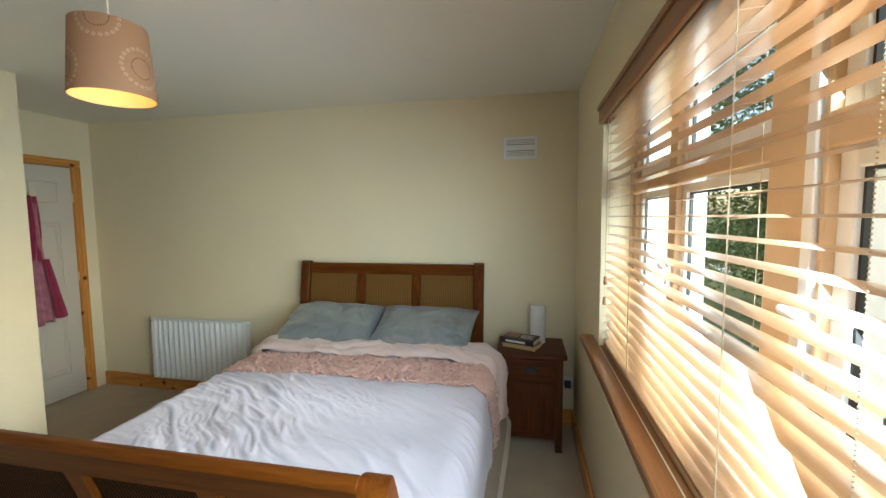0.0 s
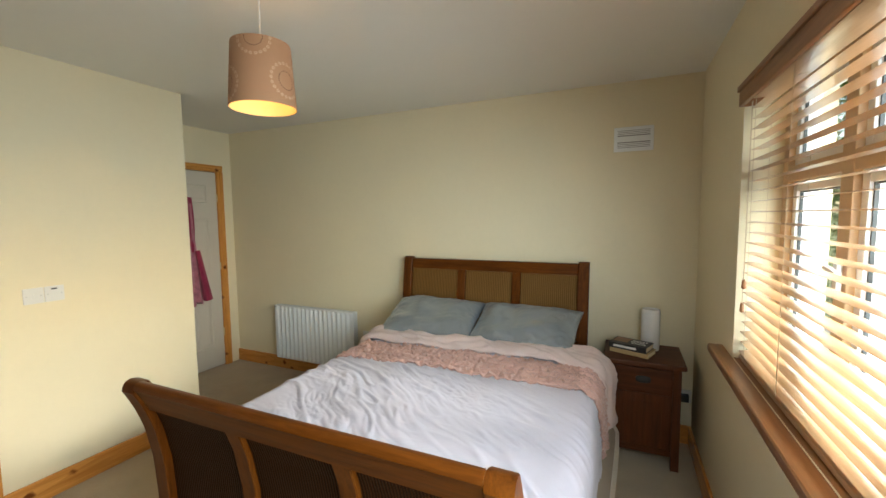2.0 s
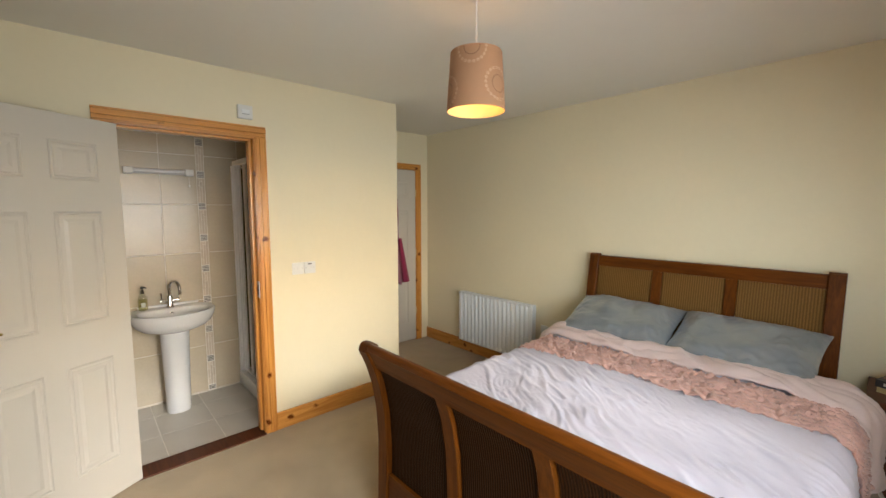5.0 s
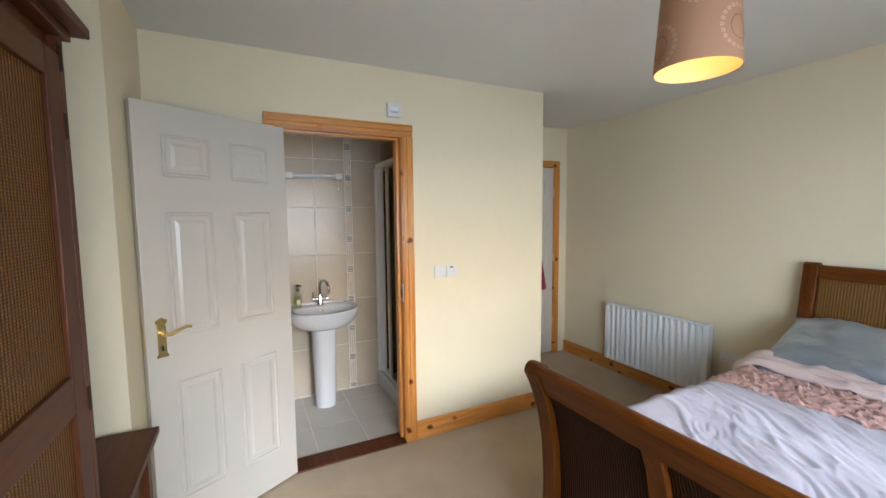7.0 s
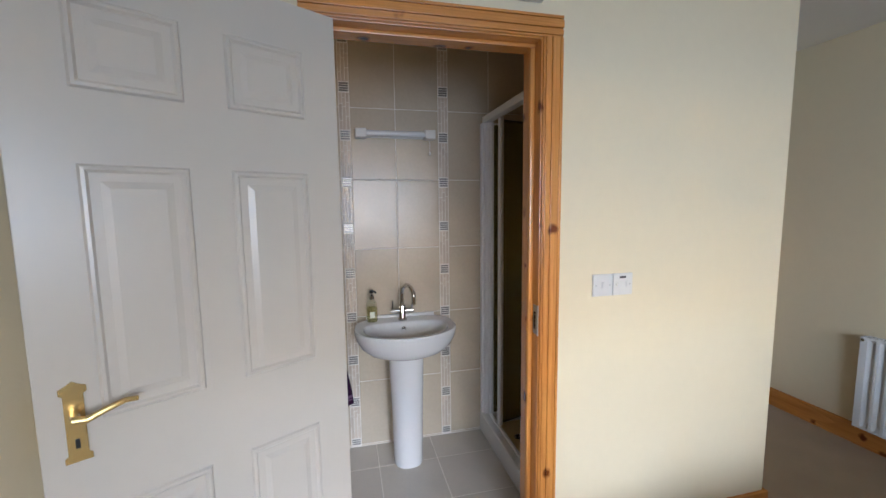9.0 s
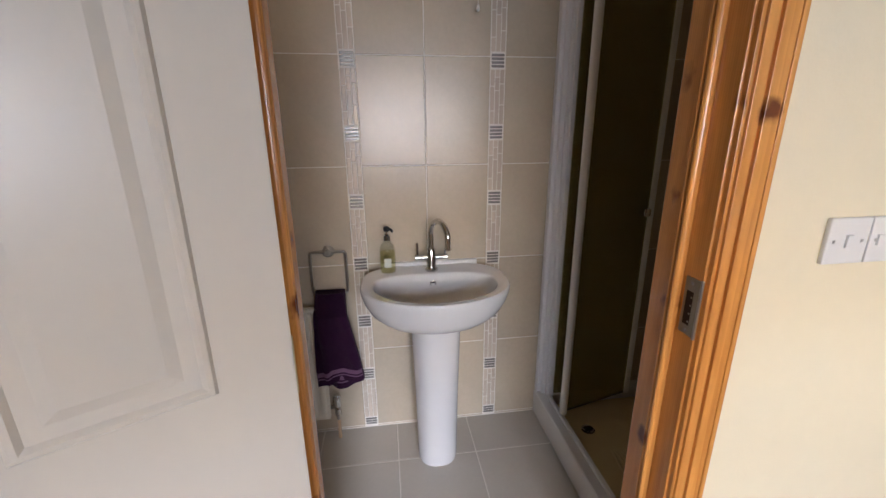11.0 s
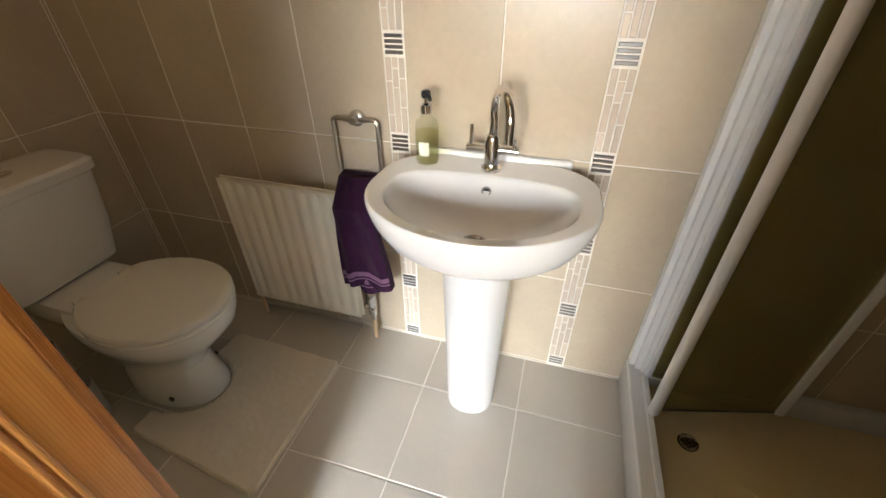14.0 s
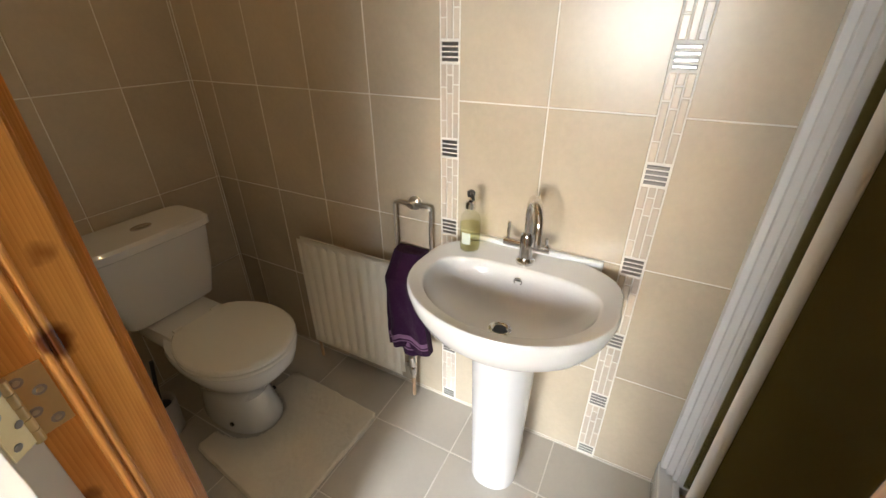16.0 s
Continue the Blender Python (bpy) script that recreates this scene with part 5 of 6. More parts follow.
rings = [basin_ring(0.640, 0.36), basin_ring(0.648, 0.55), basin_ring(0.672, 0.76), basin_ring(0.705, 0.89), basin_ring(0.745, 0.965), basin_ring(0.775, 0.995), basin_ring(0.788, 1.0),
         basin_ring(0.796, 0.994), basin_ring(0.7995, 0.982), basin_ring(0.7995, 0.965), basin_ring(0.797, 0.945)]
rings += [bowl_ring(*r) for r in ((0.7965, 0.118, 0.186, 0.236, 0.232), (0.7945, 0.114, 0.182, 0.232, 0.232), (0.788, 0.110, 0.178, 0.228, 0.233), (0.770, 0.106, 0.170, 0.219, 0.236),
                                 (0.740, 0.099, 0.150, 0.196, 0.241), (0.712, 0.088, 0.118, 0.155, 0.248), (0.693, 0.065, 0.078, 0.100, 0.257), (0.684, 0.040, 0.044, 0.052, 0.263), (0.681, 0.022, 0.022, 0.022, 0.265))]
part("bowl", loft(bmesh.new(), rings), M_CERAMIC, basin, "white ceramic bowl", smooth=True)
bm = bmesh.new()
box(bm, 0.0, 0.018, -0.205, 0.205, 0.775, 0.813, bevel=0.008, segments=3)
part("upstand", bm, M_CERAMIC, basin, smooth=True)
rows = []
for z, rx, ry in ((0.0, 0.078, 0.080), (0.02, 0.080, 0.082), (0.30, 0.084, 0.087), (0.52, 0.090, 0.094), (0.655, 0.094, 0.098)):
    pts = []
    for i in range(32):
        a = 2 * math.pi * i / 32
        c, s = math.cos(a), math.sin(a)
        pts.append((0.205 + (rx * c if c > 0 else 1.35 * rx * c), ry * math.copysign(abs(s) ** 0.85, s), z))
    rows.append(pts)
part("pedestal", loft(bmesh.new(), rows), M_CERAMIC, basin, "white ceramic pedestal", smooth=True)
part("overflow_ring", tube(bmesh.new(), [(0.1352, 0.011 * math.cos(a), 0.759 + 0.011 * math.sin(a)) for a in [k * math.pi / 8 for k in range(17)]], 0.0024, 8), M_CHROME, basin, "chrome overflow ring", smooth=True)
bm = bmesh.new()
loft(bm, [[(0.1335 + x, r * math.cos(a), 0.759 + r * math.sin(a)) for a in [k * math.pi / 8 for k in range(16)]] for r, x in ((0.010, 0.0), (0.009, 0.001))])
part("overflow_hole", bm, M_BLACK, basin, "dark overflow hole")
part("waste", lathe(bmesh.new(), 0.265, 0.0, [(0.012, 0.678), (0.030, 0.683), (0.031, 0.687), (0.024, 0.688), (0.020, 0.684), (0.012, 0.682)], 28), M_CHROME, basin, "chrome basin waste", smooth=True)
part("waste_hole", lathe(bmesh.new(), 0.265, 0.0, [(0.018, 0.6835), (0.017, 0.6855)], 20), M_BLACK, basin, "dark waste hole")

tap = thing("mixer_tap", "chrome swan-neck basin mixer with two side levers", "tap", (XT + 0.082, BC, 0.797))
part("body", lathe(bmesh.new(), 0, 0, [(0.027, 0.0), (0.027, 0.008), (0.022, 0.012), (0.0195, 0.02), (0.0195, 0.085), (0.017, 0.092), (0.0125, 0.096)], 28), M_CHROME, tap, smooth=True)
neck = [(0, 0, 0.09), (0, 0, 0.13)] + [(0.058 - 0.058 * math.cos(a), 0, 0.15 + 0.062 * math.sin(a)) for a in [k * math.pi / 14 for k in range(15)]] + [(0.116, 0, 0.128), (0.116, 0, 0.112)]
ca, sa = math.cos(radians(27)), math.sin(radians(27))
neck = [(x * ca, x * sa, z) for x, y, z in neck]
part("spout", tube(bmesh.new(), neck, 0.0115, 14), M_CHROME, tap, "swan-neck chrome spout", smooth=True)
for s in (-1, 1):
    part("valve_arm", rod(bmesh.new(), (0, s * 0.015, 0.055), (0, s * 0.066, 0.055), 0.0125, 16), M_CHROME, tap, smooth=True)
    part("lever", rod(bmesh.new(), (0.0, s * 0.056, 0.060), (0.0 - 0.004, s * 0.056, 0.115) if s < 0 else (0.012, s * 0.056, 0.092), 0.0048, 10), M_CHROME, tap, "chrome lever", smooth=True)

soap = thing("soap_bottle", "clear pump bottle of yellow liquid soap", "soap bottle", (XT + 0.085, 0.310, 0.798))
bm = lathe(bmesh.new(), 0, 0, [(0.022, 0.0), (0.029, 0.003), (0.031, 0.012), (0.031, 0.095), (0.027, 0.112), (0.016, 0.124), (0.013, 0.128), (0.013, 0.136)], 28)
part("bottle", bm, M_BOTTLE, soap, "clear plastic bottle", smooth=True)
part("liquid", lathe(bmesh.new(), 0, 0, [(0.020, 0.003), (0.0275, 0.006), (0.029, 0.014), (0.029, 0.086), (0.020, 0.0865)], 28), M_SOAP, soap, "pale yellow soap", smooth=True)
bm = bmesh.new()
loft(bm, [[(0.0315 * math.cos(a), 0.0315 * math.sin(a), z) for a in [-0.45 + 0.9 * k / 10 for k in range(11)]] for z in (0.030, 0.066)], closed=False)
part("label", solid(bm, 0.0004), M_LABEL, soap, "pale printed label", smooth=True)
part("collar", lathe(bmesh.new(), 0, 0, [(0.0145, 0.134), (0.0145, 0.154), (0.009, 0.158), (0.0045, 0.159), (0.0045, 0.172)], 20), M_CHROME, soap, "silver collar", smooth=True)
bm = lathe(bmesh.new(), 0, 0, [(0.010, 0.170), (0.012, 0.174), (0.012, 0.184), (0.008, 0.188)], 16)
tube(bm, [(0.0, 0.0, 0.181), (0.012, 0.008, 0.183), (0.028, 0.018, 0.180), (0.034, 0.022, 0.174)], 0.0048, 8)
part("pump", bm, M_BLACK, soap, "black pump head", smooth=True)

# ---- towel ring, towel, radiator ----
tr = thing("towel_ring", "square brushed-steel towel ring on the tiled wall", "towel ring", (XT, 0.070, 0.874))
bm = bmesh.new()
loft(bm, [[(x, r * math.cos(a), r * math.sin(a)) for a in [k * math.pi / 12 for k in range(24)]] for x, r in ((0.0005, 0.024), (0.010, 0.024), (0.014, 0.020), (0.016, 0.014), (0.034, 0.013), (0.038, 0.011))])
part("boss", bm, M_SATINSTEEL, tr, smooth=True)
sq = []
for cy, cz, a0 in ((0.058, -0.010, 0), (-0.058, -0.010, 90), (-0.058, -0.162, 180), (0.058, -0.162, 270)):
    sq += [(0.024, cy + 0.012 * math.cos(radians(a0 + q)), cz + 0.012 * math.sin(radians(a0 + q))) for q in (0, 30, 60, 90)]
part("ring", tube(bmesh.new(), sq + sq[:1], 0.0062, 10), M_SATINSTEEL, tr, smooth=True)

tw = thing("hand_towel", "plum hand towel with mauve stripes through the ring", "towel", (XT + 0.024, 0.068, 0.0))


def towel_row(s, z, seed, w0, w1, shift, out):
    """One level of a hanging layer: s runs from the ring, 0, to the bottom edge, 1."""
    w, drop, front, n = w0 + (w1 - w0) * min(1.0, s * 1.3), min(1.0, s * 5), [], 36
    for j in range(n + 1):
        q = j / n
        y = (q - 0.5) * w + shift * s
        pleat = 0.5 + 0.5 * math.sin(q * 7.5 + seed + 0.9 * s)
        x = out + 0.010 + 0.024 * pleat ** 1.4 * (0.35 + 0.65 * s) + 0.014 * math.sin(math.pi * q) + 0.068 * drop
        x += 0.006 * noise.noise(Vector((q * 5, s * 6, seed)))
        front.append((x, y, z - 0.004 * s * s * pleat + 0.012 * s * noise.noise(Vector((q * 4, seed, 2.0)))))
    return front + [(out - 0.008 + 0.072 * drop, y, z) for x, y, z in front[::-1]]


ZT = 0.712
for name, bottom, seed, w0, w1, shift, out in (("under_layer", 0.318, 2.1, 0.118, 0.165, 0.012, 0.0), ("cloth", 0.350, 0.4, 0.112, 0.150, 0.046, 0.022)):
    at = lambda s: towel_row(s, ZT + (bottom - ZT) * s, seed, w0, w1, shift, out)
    part(name, loft(bmesh.new(), [at(k / 30) for k in range(31)]), M_PLUM, tw, "plum cotton towelling", smooth=True)
    for s0, s1 in ((0.845, 0.895), (0.915, 0.930)):
        rows = [[(x + 0.0016, y, z) for x, y, z in at(s0 + (s1 - s0) * k / 3)[:37]] for k in range(4)]
        part("stripe", solid(loft(bmesh.new(), rows, closed=False), 0.001), M_PLUM_BAND, tw, "shiny mauve stripe", smooth=True)

rad2 = thing("radiator", "cream fluted single radiator low on the tiled wall", "radiator", (XT, -0.205, 0), "", 90)
radiator(rad2, 0.470, 0.525, 0.090, M_RAD_CREAM, 10, 0.135, False)
valve = part("valve", lathe(bmesh.new(), 0.262, -0.050, [(0.008, 0.10), (0.010, 0.125), (0.015, 0.130), (0.015, 0.158), (0.009, 0.162), (0.017, 0.172), (0.018, 0.215), (0.013, 0.225)], 16), M_CHROME, rad2, "chrome radiator valve", smooth=True)
part("tail", rod(bmesh.new(), (0.230, -0.050, 0.165), (0.262, -0.050, 0.165), 0.010), M_CHROME, rad2, smooth=True)
part("pipe", rod(bmesh.new(), (0.262, -0.050, -0.003), (0.262, -0.050, 0.105), 0.0078), M_PIPE, rad2, "painted pipe", smooth=True)
part("pipe", rod(bmesh.new(), (-0.255, -0.050, -0.003), (-0.255, -0.050, 0.18), 0.0078), M_PIPE, rad2, "painted pipe", smooth=True)
part("lockshield", lathe(bmesh.new(), -0.255, -0.050, [(0.012, 0.14), (0.014, 0.15), (0.014, 0.195), (0.008, 0.20)], 14), M_SATINSTEEL, rad2, smooth=True)

# ---- toilet ----
wc = thing("toilet", "white close-coupled toilet with the lid closed", "toilet", (-3.448, 0.008, 0))
rows = []
for z, cy, rx, ryf in ((0.0, -0.560, 0.112, 0.190), (0.012, -0.560, 0.112, 0.190), (0.06, -0.565, 0.104, 0.178), (0.15, -0.570, 0.100, 0.165), (0.22, -0.550, 0.115, 0.190), (0.29, -0.520, 0.148, 0.235), (0.345, -0.500, 0.170, 0.262), (0.385, -0.495, 0.176, 0.268), (0.398, -0.495, 0.172, 0.264)):
    rows.append(ring(0, cy, z, rx, ryf, 40, 2.25))
pan = part("pan", loft(bmesh.new(), rows), M_CERAMIC, wc, "white ceramic pan", smooth=True)
part("back_shelf", boxes((-0.118, 0.118, -0.900, -0.630, 0.330, 0.414), bevel=0.022), M_CERAMIC, wc, smooth=True)


def egg(z, grow):
    pts = []
    for i in range(44):
        a = 2 * math.pi * i / 44
        c, s = math.cos(a), math.sin(a)
        pts.append((0.186 * grow * c * (1 - 0.10 * max(0, -s)), max(-0.640, -0.455 + (0.228 if s > 0 else 0.235) * grow * math.copysign(abs(s) ** 0.92, s)), z))
    return pts


part("seat", loft(bmesh.new(), [egg(0.399, 0.985), egg(0.403, 1.0), egg(0.414, 1.0), egg(0.417, 0.985)]), M_SEAT, wc, "white plastic seat", smooth=True)
part("lid", loft(bmesh.new(), [egg(0.419, 0.985), egg(0.423, 1.005), egg(0.432, 1.0), egg(0.438, 0.97), egg(0.440, 0.90), egg(0.4405, 0.5), egg(0.4405, 0.05)]), M_SEAT, wc, "white plastic lid", smooth=True)
for s in (-1, 1):
    part("hinge", rod(bmesh.new(), (s * 0.075 - 0.016, -0.672, 0.418), (s * 0.075 + 0.016, -0.672, 0.418), 0.009), M_SEAT, wc, smooth=True)
rows = []
for z, hw, y0, y1 in ((0.412, 0.140, -0.945, -0.795), (0.425, 0.164, -0.958, -0.778), (0.55, 0.192, -0.964, -0.764), (0.705, 0.210, -0.966, -0.754), (0.718, 0.211, -0.966, -0.753)):
    rows.append(ring(0, (y0 + y1) / 2, z, hw, (y1 - y0) / 2, 40, 6.0))
part("cistern", loft(bmesh.new(), rows), M_CERAMIC, wc, "white ceramic cistern", smooth=True)
rows = []
for z, hw, y0, y1 in ((0.719, 0.218, -0.967, -0.746), (0.725, 0.222, -0.968, -0.740), (0.750, 0.222, -0.968, -0.740), (0.760, 0.212, -0.965, -0.750), (0.762, 0.170, -0.952, -0.777)):
    rows.append(ring(0, (y0 + y1) / 2, z, hw, (y1 - y0) / 2, 40, 6.0))
part("cistern_lid", loft(bmesh.new(), rows), M_CERAMIC, wc, smooth=True)
part("flush_button", loft(bmesh.new(), [ring(-0.012, -0.846, z, rx, ry, 28) for z, rx, ry in ((0.761, 0.036, 0.023), (0.766, 0.036, 0.023), (0.768, 0.031, 0.019), (0.766, 0.028, 0.016))]), M_CHROME, wc, "chrome dual flush button", smooth=True)
for s in (-1, 1):
    part("fixing_cap", rod(bmesh.new(), (s * 0.100, -0.480, 0.045), (s * 0.107, -0.480, 0.045), 0.009), M_BLACK, wc, "dark fixing cap", smooth=True)

tbh = thing("toilet_brush", "grey toilet brush in a round holder beside the toilet", "toilet brush", (-3.238, -0.705, 0))
part("holder", lathe(bmesh.new(), 0, 0, [(0.046, 0.0), (0.050, 0.004), (0.054, 0.15), (0.052, 0.155), (0.048, 0.152), (0.046, 0.06), (0.01, 0.05)], 28), M_HOLDER, tbh, "grey plastic holder", smooth=True)
part("brush_handle", tube(bmesh.new(), [(0, 0, 0.10), (-0.012, 0.004, 0.22), (-0.030, 0.010, 0.34)], 0.007, 10), M_BLACK, tbh, "black handle", smooth=True)
part("brush_head", lathe(bmesh.new(), 0, 0, [(0.01, 0.06), (0.035, 0.07), (0.036, 0.13), (0.012, 0.145)], 18), M_BLACK, tbh, smooth=True)

# cream contour mat round the foot of the toilet
mat_bm = bmesh.new()
MN = 70
cells = {}
def mat_place(i, j):
    a, b = i / MN, j / MN
    p = Vector((-3.690, -0.490)).lerp(Vector((-3.230, -0.545)), a).lerp(Vector((-3.668, -0.018)).lerp(Vector((-3.172, -0.032)), a), b)
    return p + 0.004 * Vector((noise.noise(Vector((a * 9, b * 9, 0))), noise.noise(Vector((a * 9, b * 9, 4)))))
def in_cut(p):
    dx, dy = (p.x + 3.438) / 0.128, (p.y + 0.560) / 0.208
    return abs(dx) ** 2.3 + max(0.0, abs(dy)) ** 2.3 < 1
def in_mat(i, j):
    if not (0 <= i < MN and 0 <= j < MN):
        return False
    a, b = abs((i + 0.5) / MN - 0.5) * 2, abs((j + 0.5) / MN - 0.5) * 2
    if a > 0.90 and b > 0.90 and ((a - 0.90) ** 2 + (b - 0.90) ** 2) > 0.10 ** 2:
        return False
    return not in_cut(mat_place(i + 0.5, j + 0.5))
tops = {}
def mat_vert(i, j, top):
    key = (i, j, top)
    if key not in tops:
        p = mat_place(i, j)
        inner = all(in_mat(i + di, j + dj) for di in (-1, 0) for dj in (-1, 0))
        h = 0.0145 + 0.0022 * noise.noise(Vector((p.x * 60, p.y * 60, 0))) if inner else 0.007
        tops[key] = mat_bm.verts.new((p.x, p.y, h if top else 0.0005))
    return tops[key]
for i in range(MN):
    for j in range(MN):
        if not in_mat(i, j):
            continue
        mat_bm.faces.new([mat_vert(*k, True) for k in ((i, j), (i + 1, j), (i + 1, j + 1), (i, j + 1))])
        for (di, dj), (a, b) in {(-1, 0): ((i, j + 1), (i, j)), (1, 0): ((i + 1, j), (i + 1, j + 1)), (0, -1): ((i, j), (i + 1, j)), (0, 1): ((i + 1, j + 1), (i, j + 1))}.items():
            if not in_mat(i + di, j + dj):
                mat_bm.faces.new((mat_vert(*a, False), mat_vert(*b, False), mat_vert(*b, True), mat_vert(*a, True)))
solo("bath_mat", mat_bm, M_MAT, "cream towelling contour mat cut out round the toilet", "bath mat", smooth=True)

# ---- mirror light over the basin ----
ml = thing("wall_light", "white tubular wall light above the basin with a pull cord", "wall light", (XT, 0.475, 1.865))
part("back_plate", boxes((0.0005, 0.016, -0.205, 0.205, -0.020, 0.020), bevel=0.003), M_PLASTIC, ml)
for s in (-1, 1):
    part("end_cap", boxes((0.010, 0.080, s * 0.195 - 0.030, s * 0.195 + 0.030, -0.028, 0.022), bevel=0.006), M_PLASTIC, ml)
part("tube", rod(bmesh.new(), (0.046, -0.17, 0.0), (0.046, 0.17, 0.0), 0.017, 18), M_GLASSLAMP, ml, "frosted white tube, off", smooth=True)
part("pull_cord", rod(bmesh.new(), (0.05, 0.195, -0.10), (0.05, 0.195, -0.028), 0.0012, 6), M_PLASTIC, ml)
part("cord_knob", lathe(bmesh.new(), 0.05, 0.195, [(0.003, -0.118), (0.006, -0.114), (0.005, -0.10), (0.002, -0.096)], 10), M_PLASTIC, ml, smooth=True)
cl = thing("ceiling_light", "small round white ceiling light, dimly lit", "ceiling light", (-3.35, -0.20, 0))
part("rim", lathe(bmesh.new(), 0, 0, [(0.075, 2.425), (0.085, 2.428), (0.088, ZC - 0.0005)], 32), M_PLASTIC, cl, smooth=True)
dome = part("diffuser", lathe(bmesh.new(), 0, 0, [(0.01, 2.405), (0.05, 2.409), (0.07, 2.42), (0.074, 2.427)], 32), glowing("warm_diffuser", (1.0, 0.74, 0.42), 0.5), cl, "glowing diffuser", smooth=True)
dome.visible_shadow = False

# ---- shower ----
tray = thing("shower_tray", "cream shower tray with a raised kerb and chrome drain", "shower tray", (0, 0, 0))
TX0, TX1, TY0, TY1 = XT + 0.001, XE - 0.122, 0.985, YC - 0.116
KZ = 0.125
part("front_kerb", boxes((TX0, TX1, TY0, TY0 + 0.065, 0.0005, KZ), bevel=0.012, segments=3), M_CERAMIC, tray, "white raised front kerb", smooth=True)
for x0, x1, y0 in ((TX0, TX0 + 0.035, TY0 + 0.066), (TX1 - 0.035, TX1, TY0 + 0.066), (TX0 + 0.036, TX1 - 0.036, TY1 - 0.035)):
    part("kerb", boxes((x0, x1, y0, TY1, 0.0005, KZ - 0.006), bevel=0.008), M_CERAMIC, tray, "white raised kerb", smooth=True)
part("base", boxes((TX0 + 0.03, TX1 - 0.03, TY0 + 0.06, TY1 - 0.03, 0.0005, 0.045), bevel=0.01), M_TRAY, tray, "cream tray floor", smooth=True)
bm = bmesh.new()
for k in range(9):
    a = radians(-8 + k * 9)
    p0 = Vector((-3.60, 1.215, 0.0445)) + Vector((math.cos(a), math.sin(a), 0)) * 0.06
    p1 = p0 + Vector((math.cos(a), math.sin(a), 0)) * (0.30 + 0.03 * (k % 3))
    tube(bm, [p0, p0.lerp(p1, 0.1), p0.lerp(p1, 0.9), p1], lambda s: 0.0045 * min(1.0, 8 * s, 8 * (1 - s)) + 0.0005, 8)
part("grip_rib", bm, M_TRAY, tray, "raised grip ribs", kind="stuff", smooth=True)
part("drain", lathe(bmesh.new(), -3.662, 1.165, [(0.030, 0.043), (0.030, 0.047), (0.024, 0.048), (0.020, 0.046), (0.010, 0.0455)], 24), M_CHROME, tray, "chrome drain grate", smooth=True)
bm = bmesh.new()
for k in range(5):
    a = k * math.pi * 0.4
    box(bm, -3.662 + 0.012 * math.cos(a) - 0.004, -3.662 + 0.012 * math.cos(a) + 0.004, 1.165 + 0.012 * math.sin(a) - 0.004, 1.165 + 0.012 * math.sin(a) + 0.004, 0.0455, 0.0476)
part("drain_hole", bm, M_BLACK, tray, "dark drain holes", kind="stuff")

sh = thing("shower_door", "folded-back bronze glass shower door in a white frame", "shower door")
SZ0, SZ1, SY = KZ, 1.945, 1.022
bm = bmesh.new()
for y0, y1, x1 in ((SY - 0.030, SY - 0.014, 0.030), (SY - 0.014, SY + 0.004, 0.046), (SY + 0.004, SY + 0.016, 0.060), (SY + 0.016, SY + 0.032, 0.074)):
    box(bm, XT + 0.0005, XT + x1, y0, y1, SZ0, SZ1, bevel=0.002)
part("wall_channel", bm, M_UPVC, sh, "fluted white wall channel")
part("wall_channel", boxes((TX1 - 0.045, TX1 - 0.0005, SY - 0.022, SY + 0.022, SZ0, SZ1), bevel=0.004), M_UPVC, sh, "white wall channel")
part("top_rail", boxes((XT + 0.02, TX1 - 0.02, SY - 0.022, SY + 0.024, SZ1 - 0.001, SZ1 + 0.038), bevel=0.005), M_UPVC, sh, "white top rail")
part("bottom_rail", boxes((XT + 0.075, TX1 - 0.045, SY + 0.004, SY + 0.022, SZ0 - 0.001, SZ0 + 0.012), bevel=0.003), M_UPVC, sh, "white bottom rail")
A, B, J = Vector((-3.675, 1.045, 0)), Vector((-3.766, 1.392, 0)), Vector((-3.795, 1.050, 0))


def panel(p, q, seal, label):
    d = (q - p)
    n = Vector((-d.y, d.x, 0)).normalized() * 0.0025
    bm = bmesh.new()
    lo, hi = SZ0 + 0.028, SZ1 - 0.020
    loft(bm, [[p + n + Vector((0, 0, z)), q + n + Vector((0, 0, z)), q - n + Vector((0, 0, z)), p - n + Vector((0, 0, z))] for z in (lo, hi)])
    g = part("glass_panel", bm, M_SHOWER_GLASS, sh, "bronze tinted glass panel")
    for z in (lo - 0.004, hi + 0.004):
        part("edge_rail", rod(bmesh.new(), p + Vector((0, 0, z)), q + Vector((0, 0, z)), 0.005, 8), seal, g, label)
    return g


panel(A, B, M_BLACK, "dark rubber seal")
panel(J, B + Vector((-0.022, 0.0, 0)), M_UPVC, "white edge rail")
part("stile", rod(bmesh.new(), A + Vector((0, 0, SZ0 + 0.012)), A + Vector((0, 0, SZ1)), 0.016, 16), M_UPVC, sh, "white leading stile", smooth=True)
part("stile", boxes((B.x - 0.012, B.x + 0.012, B.y - 0.010, B.y + 0.014, SZ0 + 0.02, SZ1), bevel=0.004), M_UPVC, sh, "pale folding stile")
part("stile", boxes((B.x - 0.040, B.x - 0.016, B.y - 0.008, B.y + 0.016, SZ0 + 0.02, SZ1), bevel=0.004), M_UPVC, sh, "white folding stile")
part("knob", lathe(bmesh.new(), B.x + 0.032, B.y - 0.035, [(0.006, 1.000), (0.016, 1.003), (0.018, 1.018), (0.016, 1.032), (0.006, 1.036)], 18), M_CHROME, sh, "chrome door knob", smooth=True)
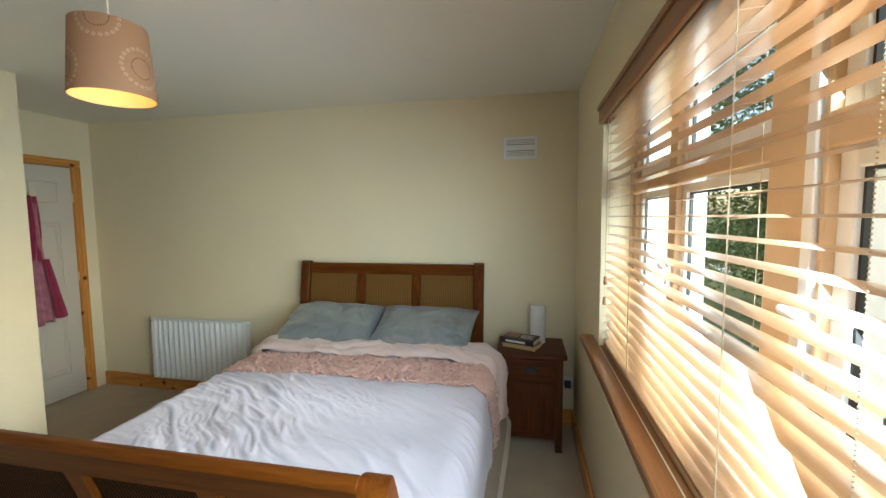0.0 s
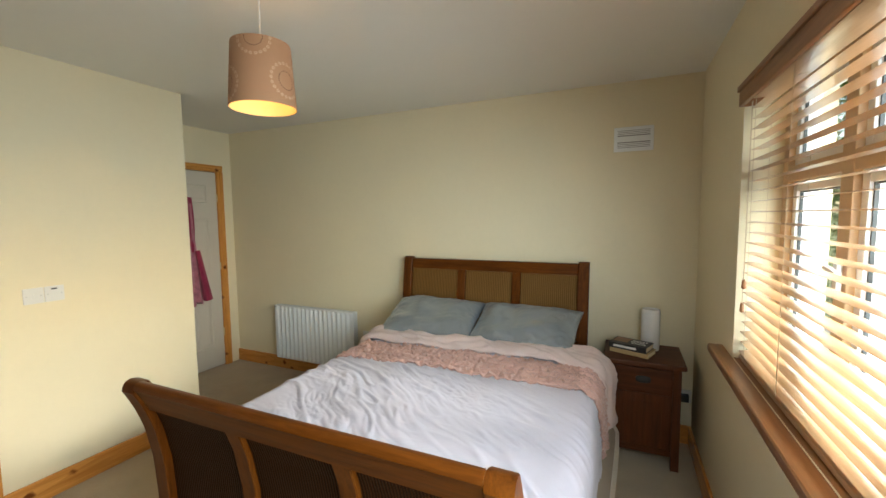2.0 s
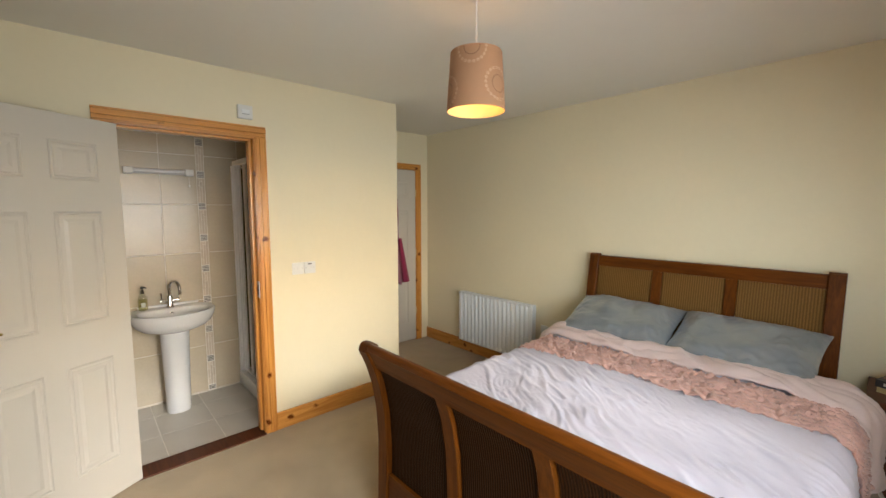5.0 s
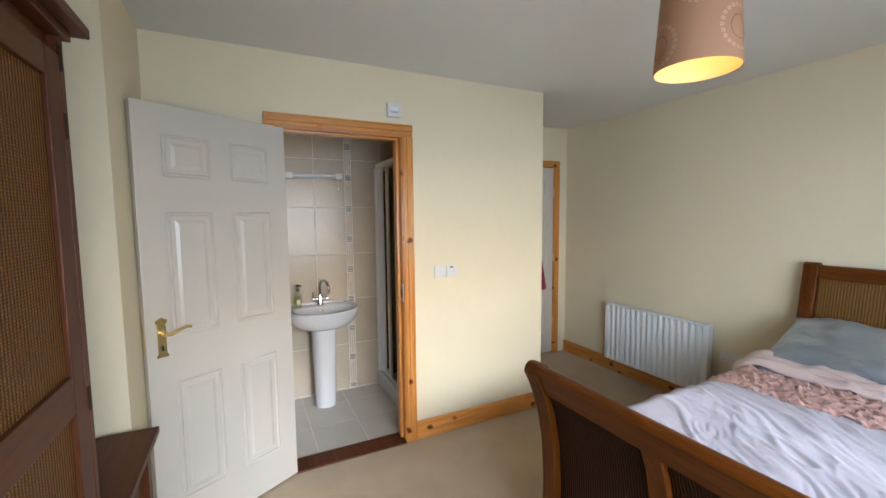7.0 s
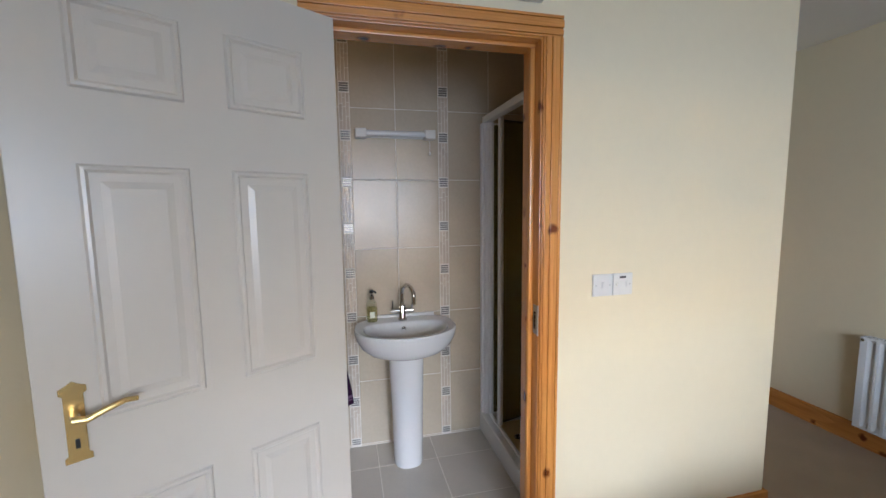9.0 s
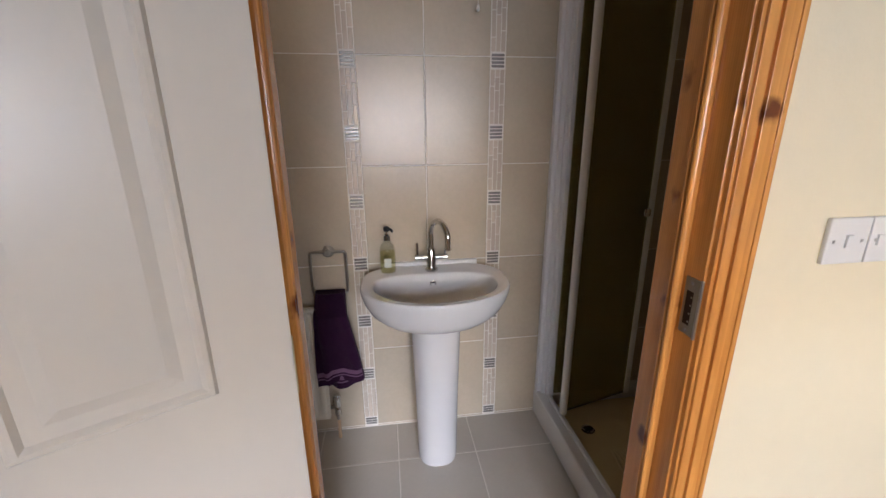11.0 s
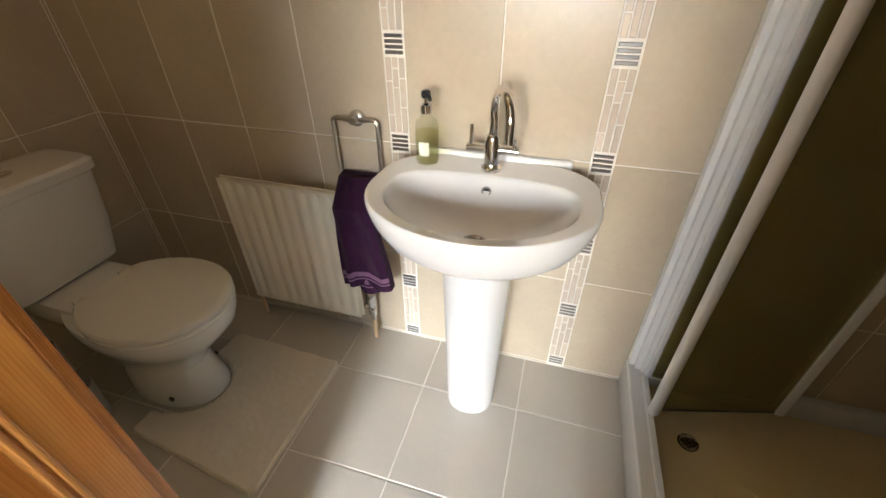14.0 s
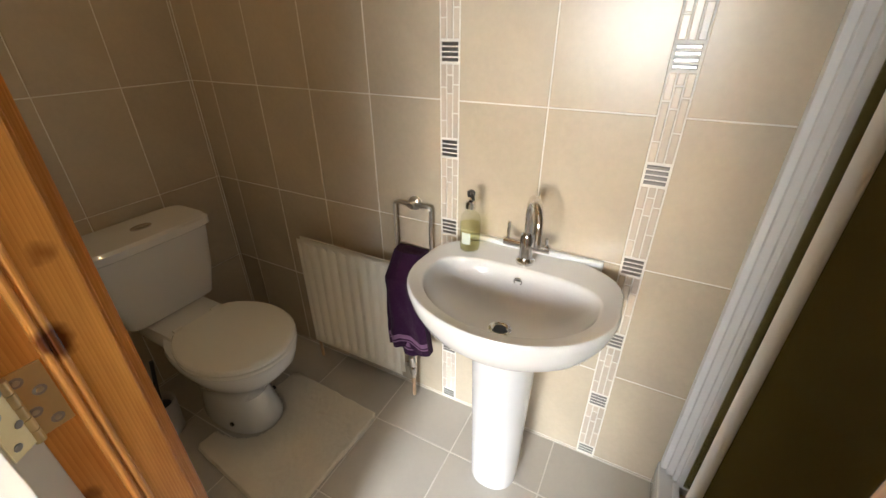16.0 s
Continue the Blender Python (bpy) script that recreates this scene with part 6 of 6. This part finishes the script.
part("knob_stem", rod(bmesh.new(), (B.x - 0.005, B.y - 0.030, 1.018), (B.x + 0.03, B.y - 0.035, 1.018), 0.006), M_CHROME, sh, smooth=True)
br = thing("bath_brush", "dark round brush leaning in the shower corner", "brush", (-3.760, 1.800, 0.045))
part("head", lathe(bmesh.new(), 0, 0, [(0.02, 0.0), (0.058, 0.012), (0.064, 0.04), (0.048, 0.072), (0.016, 0.088)], 24), M_BLACK, br, "dark round head", smooth=True)
part("collar", tube(bmesh.new(), [(0, 0, 0.08), (0.008, 0.012, 0.12), (0.016, 0.022, 0.16)], 0.012, 10), M_CHROME, br, "chrome collar", smooth=True)
part("handle", tube(bmesh.new(), [(0.014, 0.020, 0.155), (0.04, 0.045, 0.30), (0.07, 0.066, 0.46)], 0.009, 10), M_GREY, br, smooth=True)

# ---- tiles ----
TZ = [0.010 + 0.400 * k for k in range(-1, 7)]
GAP = 0.0016


def tile_mesh(name, w, h, mat, depth=0.008):
    """A tile lying in the y-z plane, facing +x, with eased edges."""
    bm = bmesh.new()
    e = 0.0018
    loft(bm, [[(0.0, -w / 2, -h / 2), (0.0, w / 2, -h / 2), (0.0, w / 2, h / 2), (0.0, -w / 2, h / 2)],
              [(depth - e, -w / 2, -h / 2), (depth - e, w / 2, -h / 2), (depth - e, w / 2, h / 2), (depth - e, -w / 2, h / 2)],
              [(depth, -w / 2 + e, -h / 2 + e), (depth, w / 2 - e, -h / 2 + e), (depth, w / 2 - e, h / 2 - e), (depth, -w / 2 + e, h / 2 - e)]], cap0=False)
    return finish(bm, name, mat)


known = {}


def lay(parent, place, spans, name, mat):
    """Tiles in the spans (a0, a1, b0, b1) of a plane; place(a, b) is the pose of a tile's middle."""
    for a0, a1, b0, b1 in spans:
        w, h = round(a1 - a0 - 2 * GAP, 4), round(b1 - b0 - 2 * GAP, 4)
        if w < 0.006 or h < 0.006:
            continue
        if (name, w, h) not in known:
            known[name, w, h] = tile_mesh(name, w, h, mat)
        piece(name, known[name, w, h], parent, place((a0 + a1) / 2, (b0 + b1) / 2))


def columns(lo, hi, joints):
    edges = [lo] + [j for j in sorted(joints) if lo < j < hi] + [hi]
    return list(zip(edges, edges[1:]))


rows_z = columns(0.0, ZC, TZ)
S1, S2, SH = 0.197, 0.762, 0.029
left = [S1 - SH - 0.2535 * k for k in range(0, 6)]
right = [S2 + SH + 0.2535 * k for k in range(0, 6)]
cols = [c for c in columns(YT, S1 - SH, left)] + [(S1 + SH, 0.4795), (0.4795, S2 - SH)] + [c for c in columns(S2 + SH, YC - 0.116, right)]
lay(wall_basin, lambda a, b: pose(XT - 0.008, a, b), [(a0, a1, b0, b1) for a0, a1 in cols for b0, b1 in rows_z], "wall_tile", M_TILE)
turn_c = lambda a, b: pose(a, YT - 0.008, b, 0, 0, 90)
cols_c = columns(XT, XE - 0.12, [-3.620 + 0.2535 * k for k in range(-1, 4)])
lay(wall_cistern, turn_c, [(a0, a1, b0, b1) for a0, a1 in cols_c for b0, b1 in rows_z], "wall_tile", M_TILE)
cols_s = columns(XT, XE - 0.12, [XT + 0.2535 * k for k in range(1, 5)])
lay(wall_shower, lambda a, b: pose(a, YC - 0.106, b, 0, 0, -90), [(a0, a1, b0, b1) for a0, a1 in cols_s for b0, b1 in rows_z], "wall_tile", M_TILE)
# mosaic strips: groups of metal bars every 0.262 m, slim upright sticks between them
stick_meshes = {}
for c in (S1, S2):
    for k in range(10):
        z = 0.024 + 0.262 * k
        for q in range(4):
            zz = z - 0.0195 + q * 0.013
            if 0.0 < zz - 0.005 and zz + 0.005 < ZC:
                lay(wall_basin, lambda a, b: pose(XT - 0.0075, a, b), [(c - 0.0265, c + 0.0265, zz - 0.0062, zz + 0.0062)], "metal_bar", M_STEELBAR if q % 2 else M_METALBAR)
        z0, z1 = z + 0.030, min(z + 0.262 - 0.030, ZC)
        if z1 - z0 < 0.05:
            continue
        for col in range(3):
            y0 = c - 0.0285 + col * 0.019
            cuts_z = [z0, z0 + (z1 - z0) * (0.25, 0.62, 0.36)[col], z0 + (z1 - z0) * (0.70, 0.86, 0.74)[col], z1]
            lay(wall_basin, lambda a, b: pose(XT - 0.0078, a, b), [(y0, y0 + 0.019, b0, b1) for b0, b1 in zip(cuts_z, cuts_z[1:])], "mosaic_stick", M_STICK)
# floor: squares of a third of a metre
fx = columns(XT, -2.977, [-3.659 + 0.3345 * k for k in range(0, 4)])
fy = columns(YT, 0.985, [0.650 - 0.3345 * k for k in range(-1, 6)])
GAP = 0.002
for x0, x1 in fx:
    for y0, y1 in fy:
        w, h = round(y1 - y0 - 2 * GAP, 4), round(x1 - x0 - 2 * GAP, 4)
        if ("floor_tile", w, h) not in known:
            known["floor_tile", w, h] = tile_mesh("floor_tile", w, h, M_FLOORTILE)
        piece("floor_tile", known["floor_tile", w, h], floor_tiled, pose((x0 + x1) / 2, (y0 + y1) / 2, -0.008, 0, -90, 0))
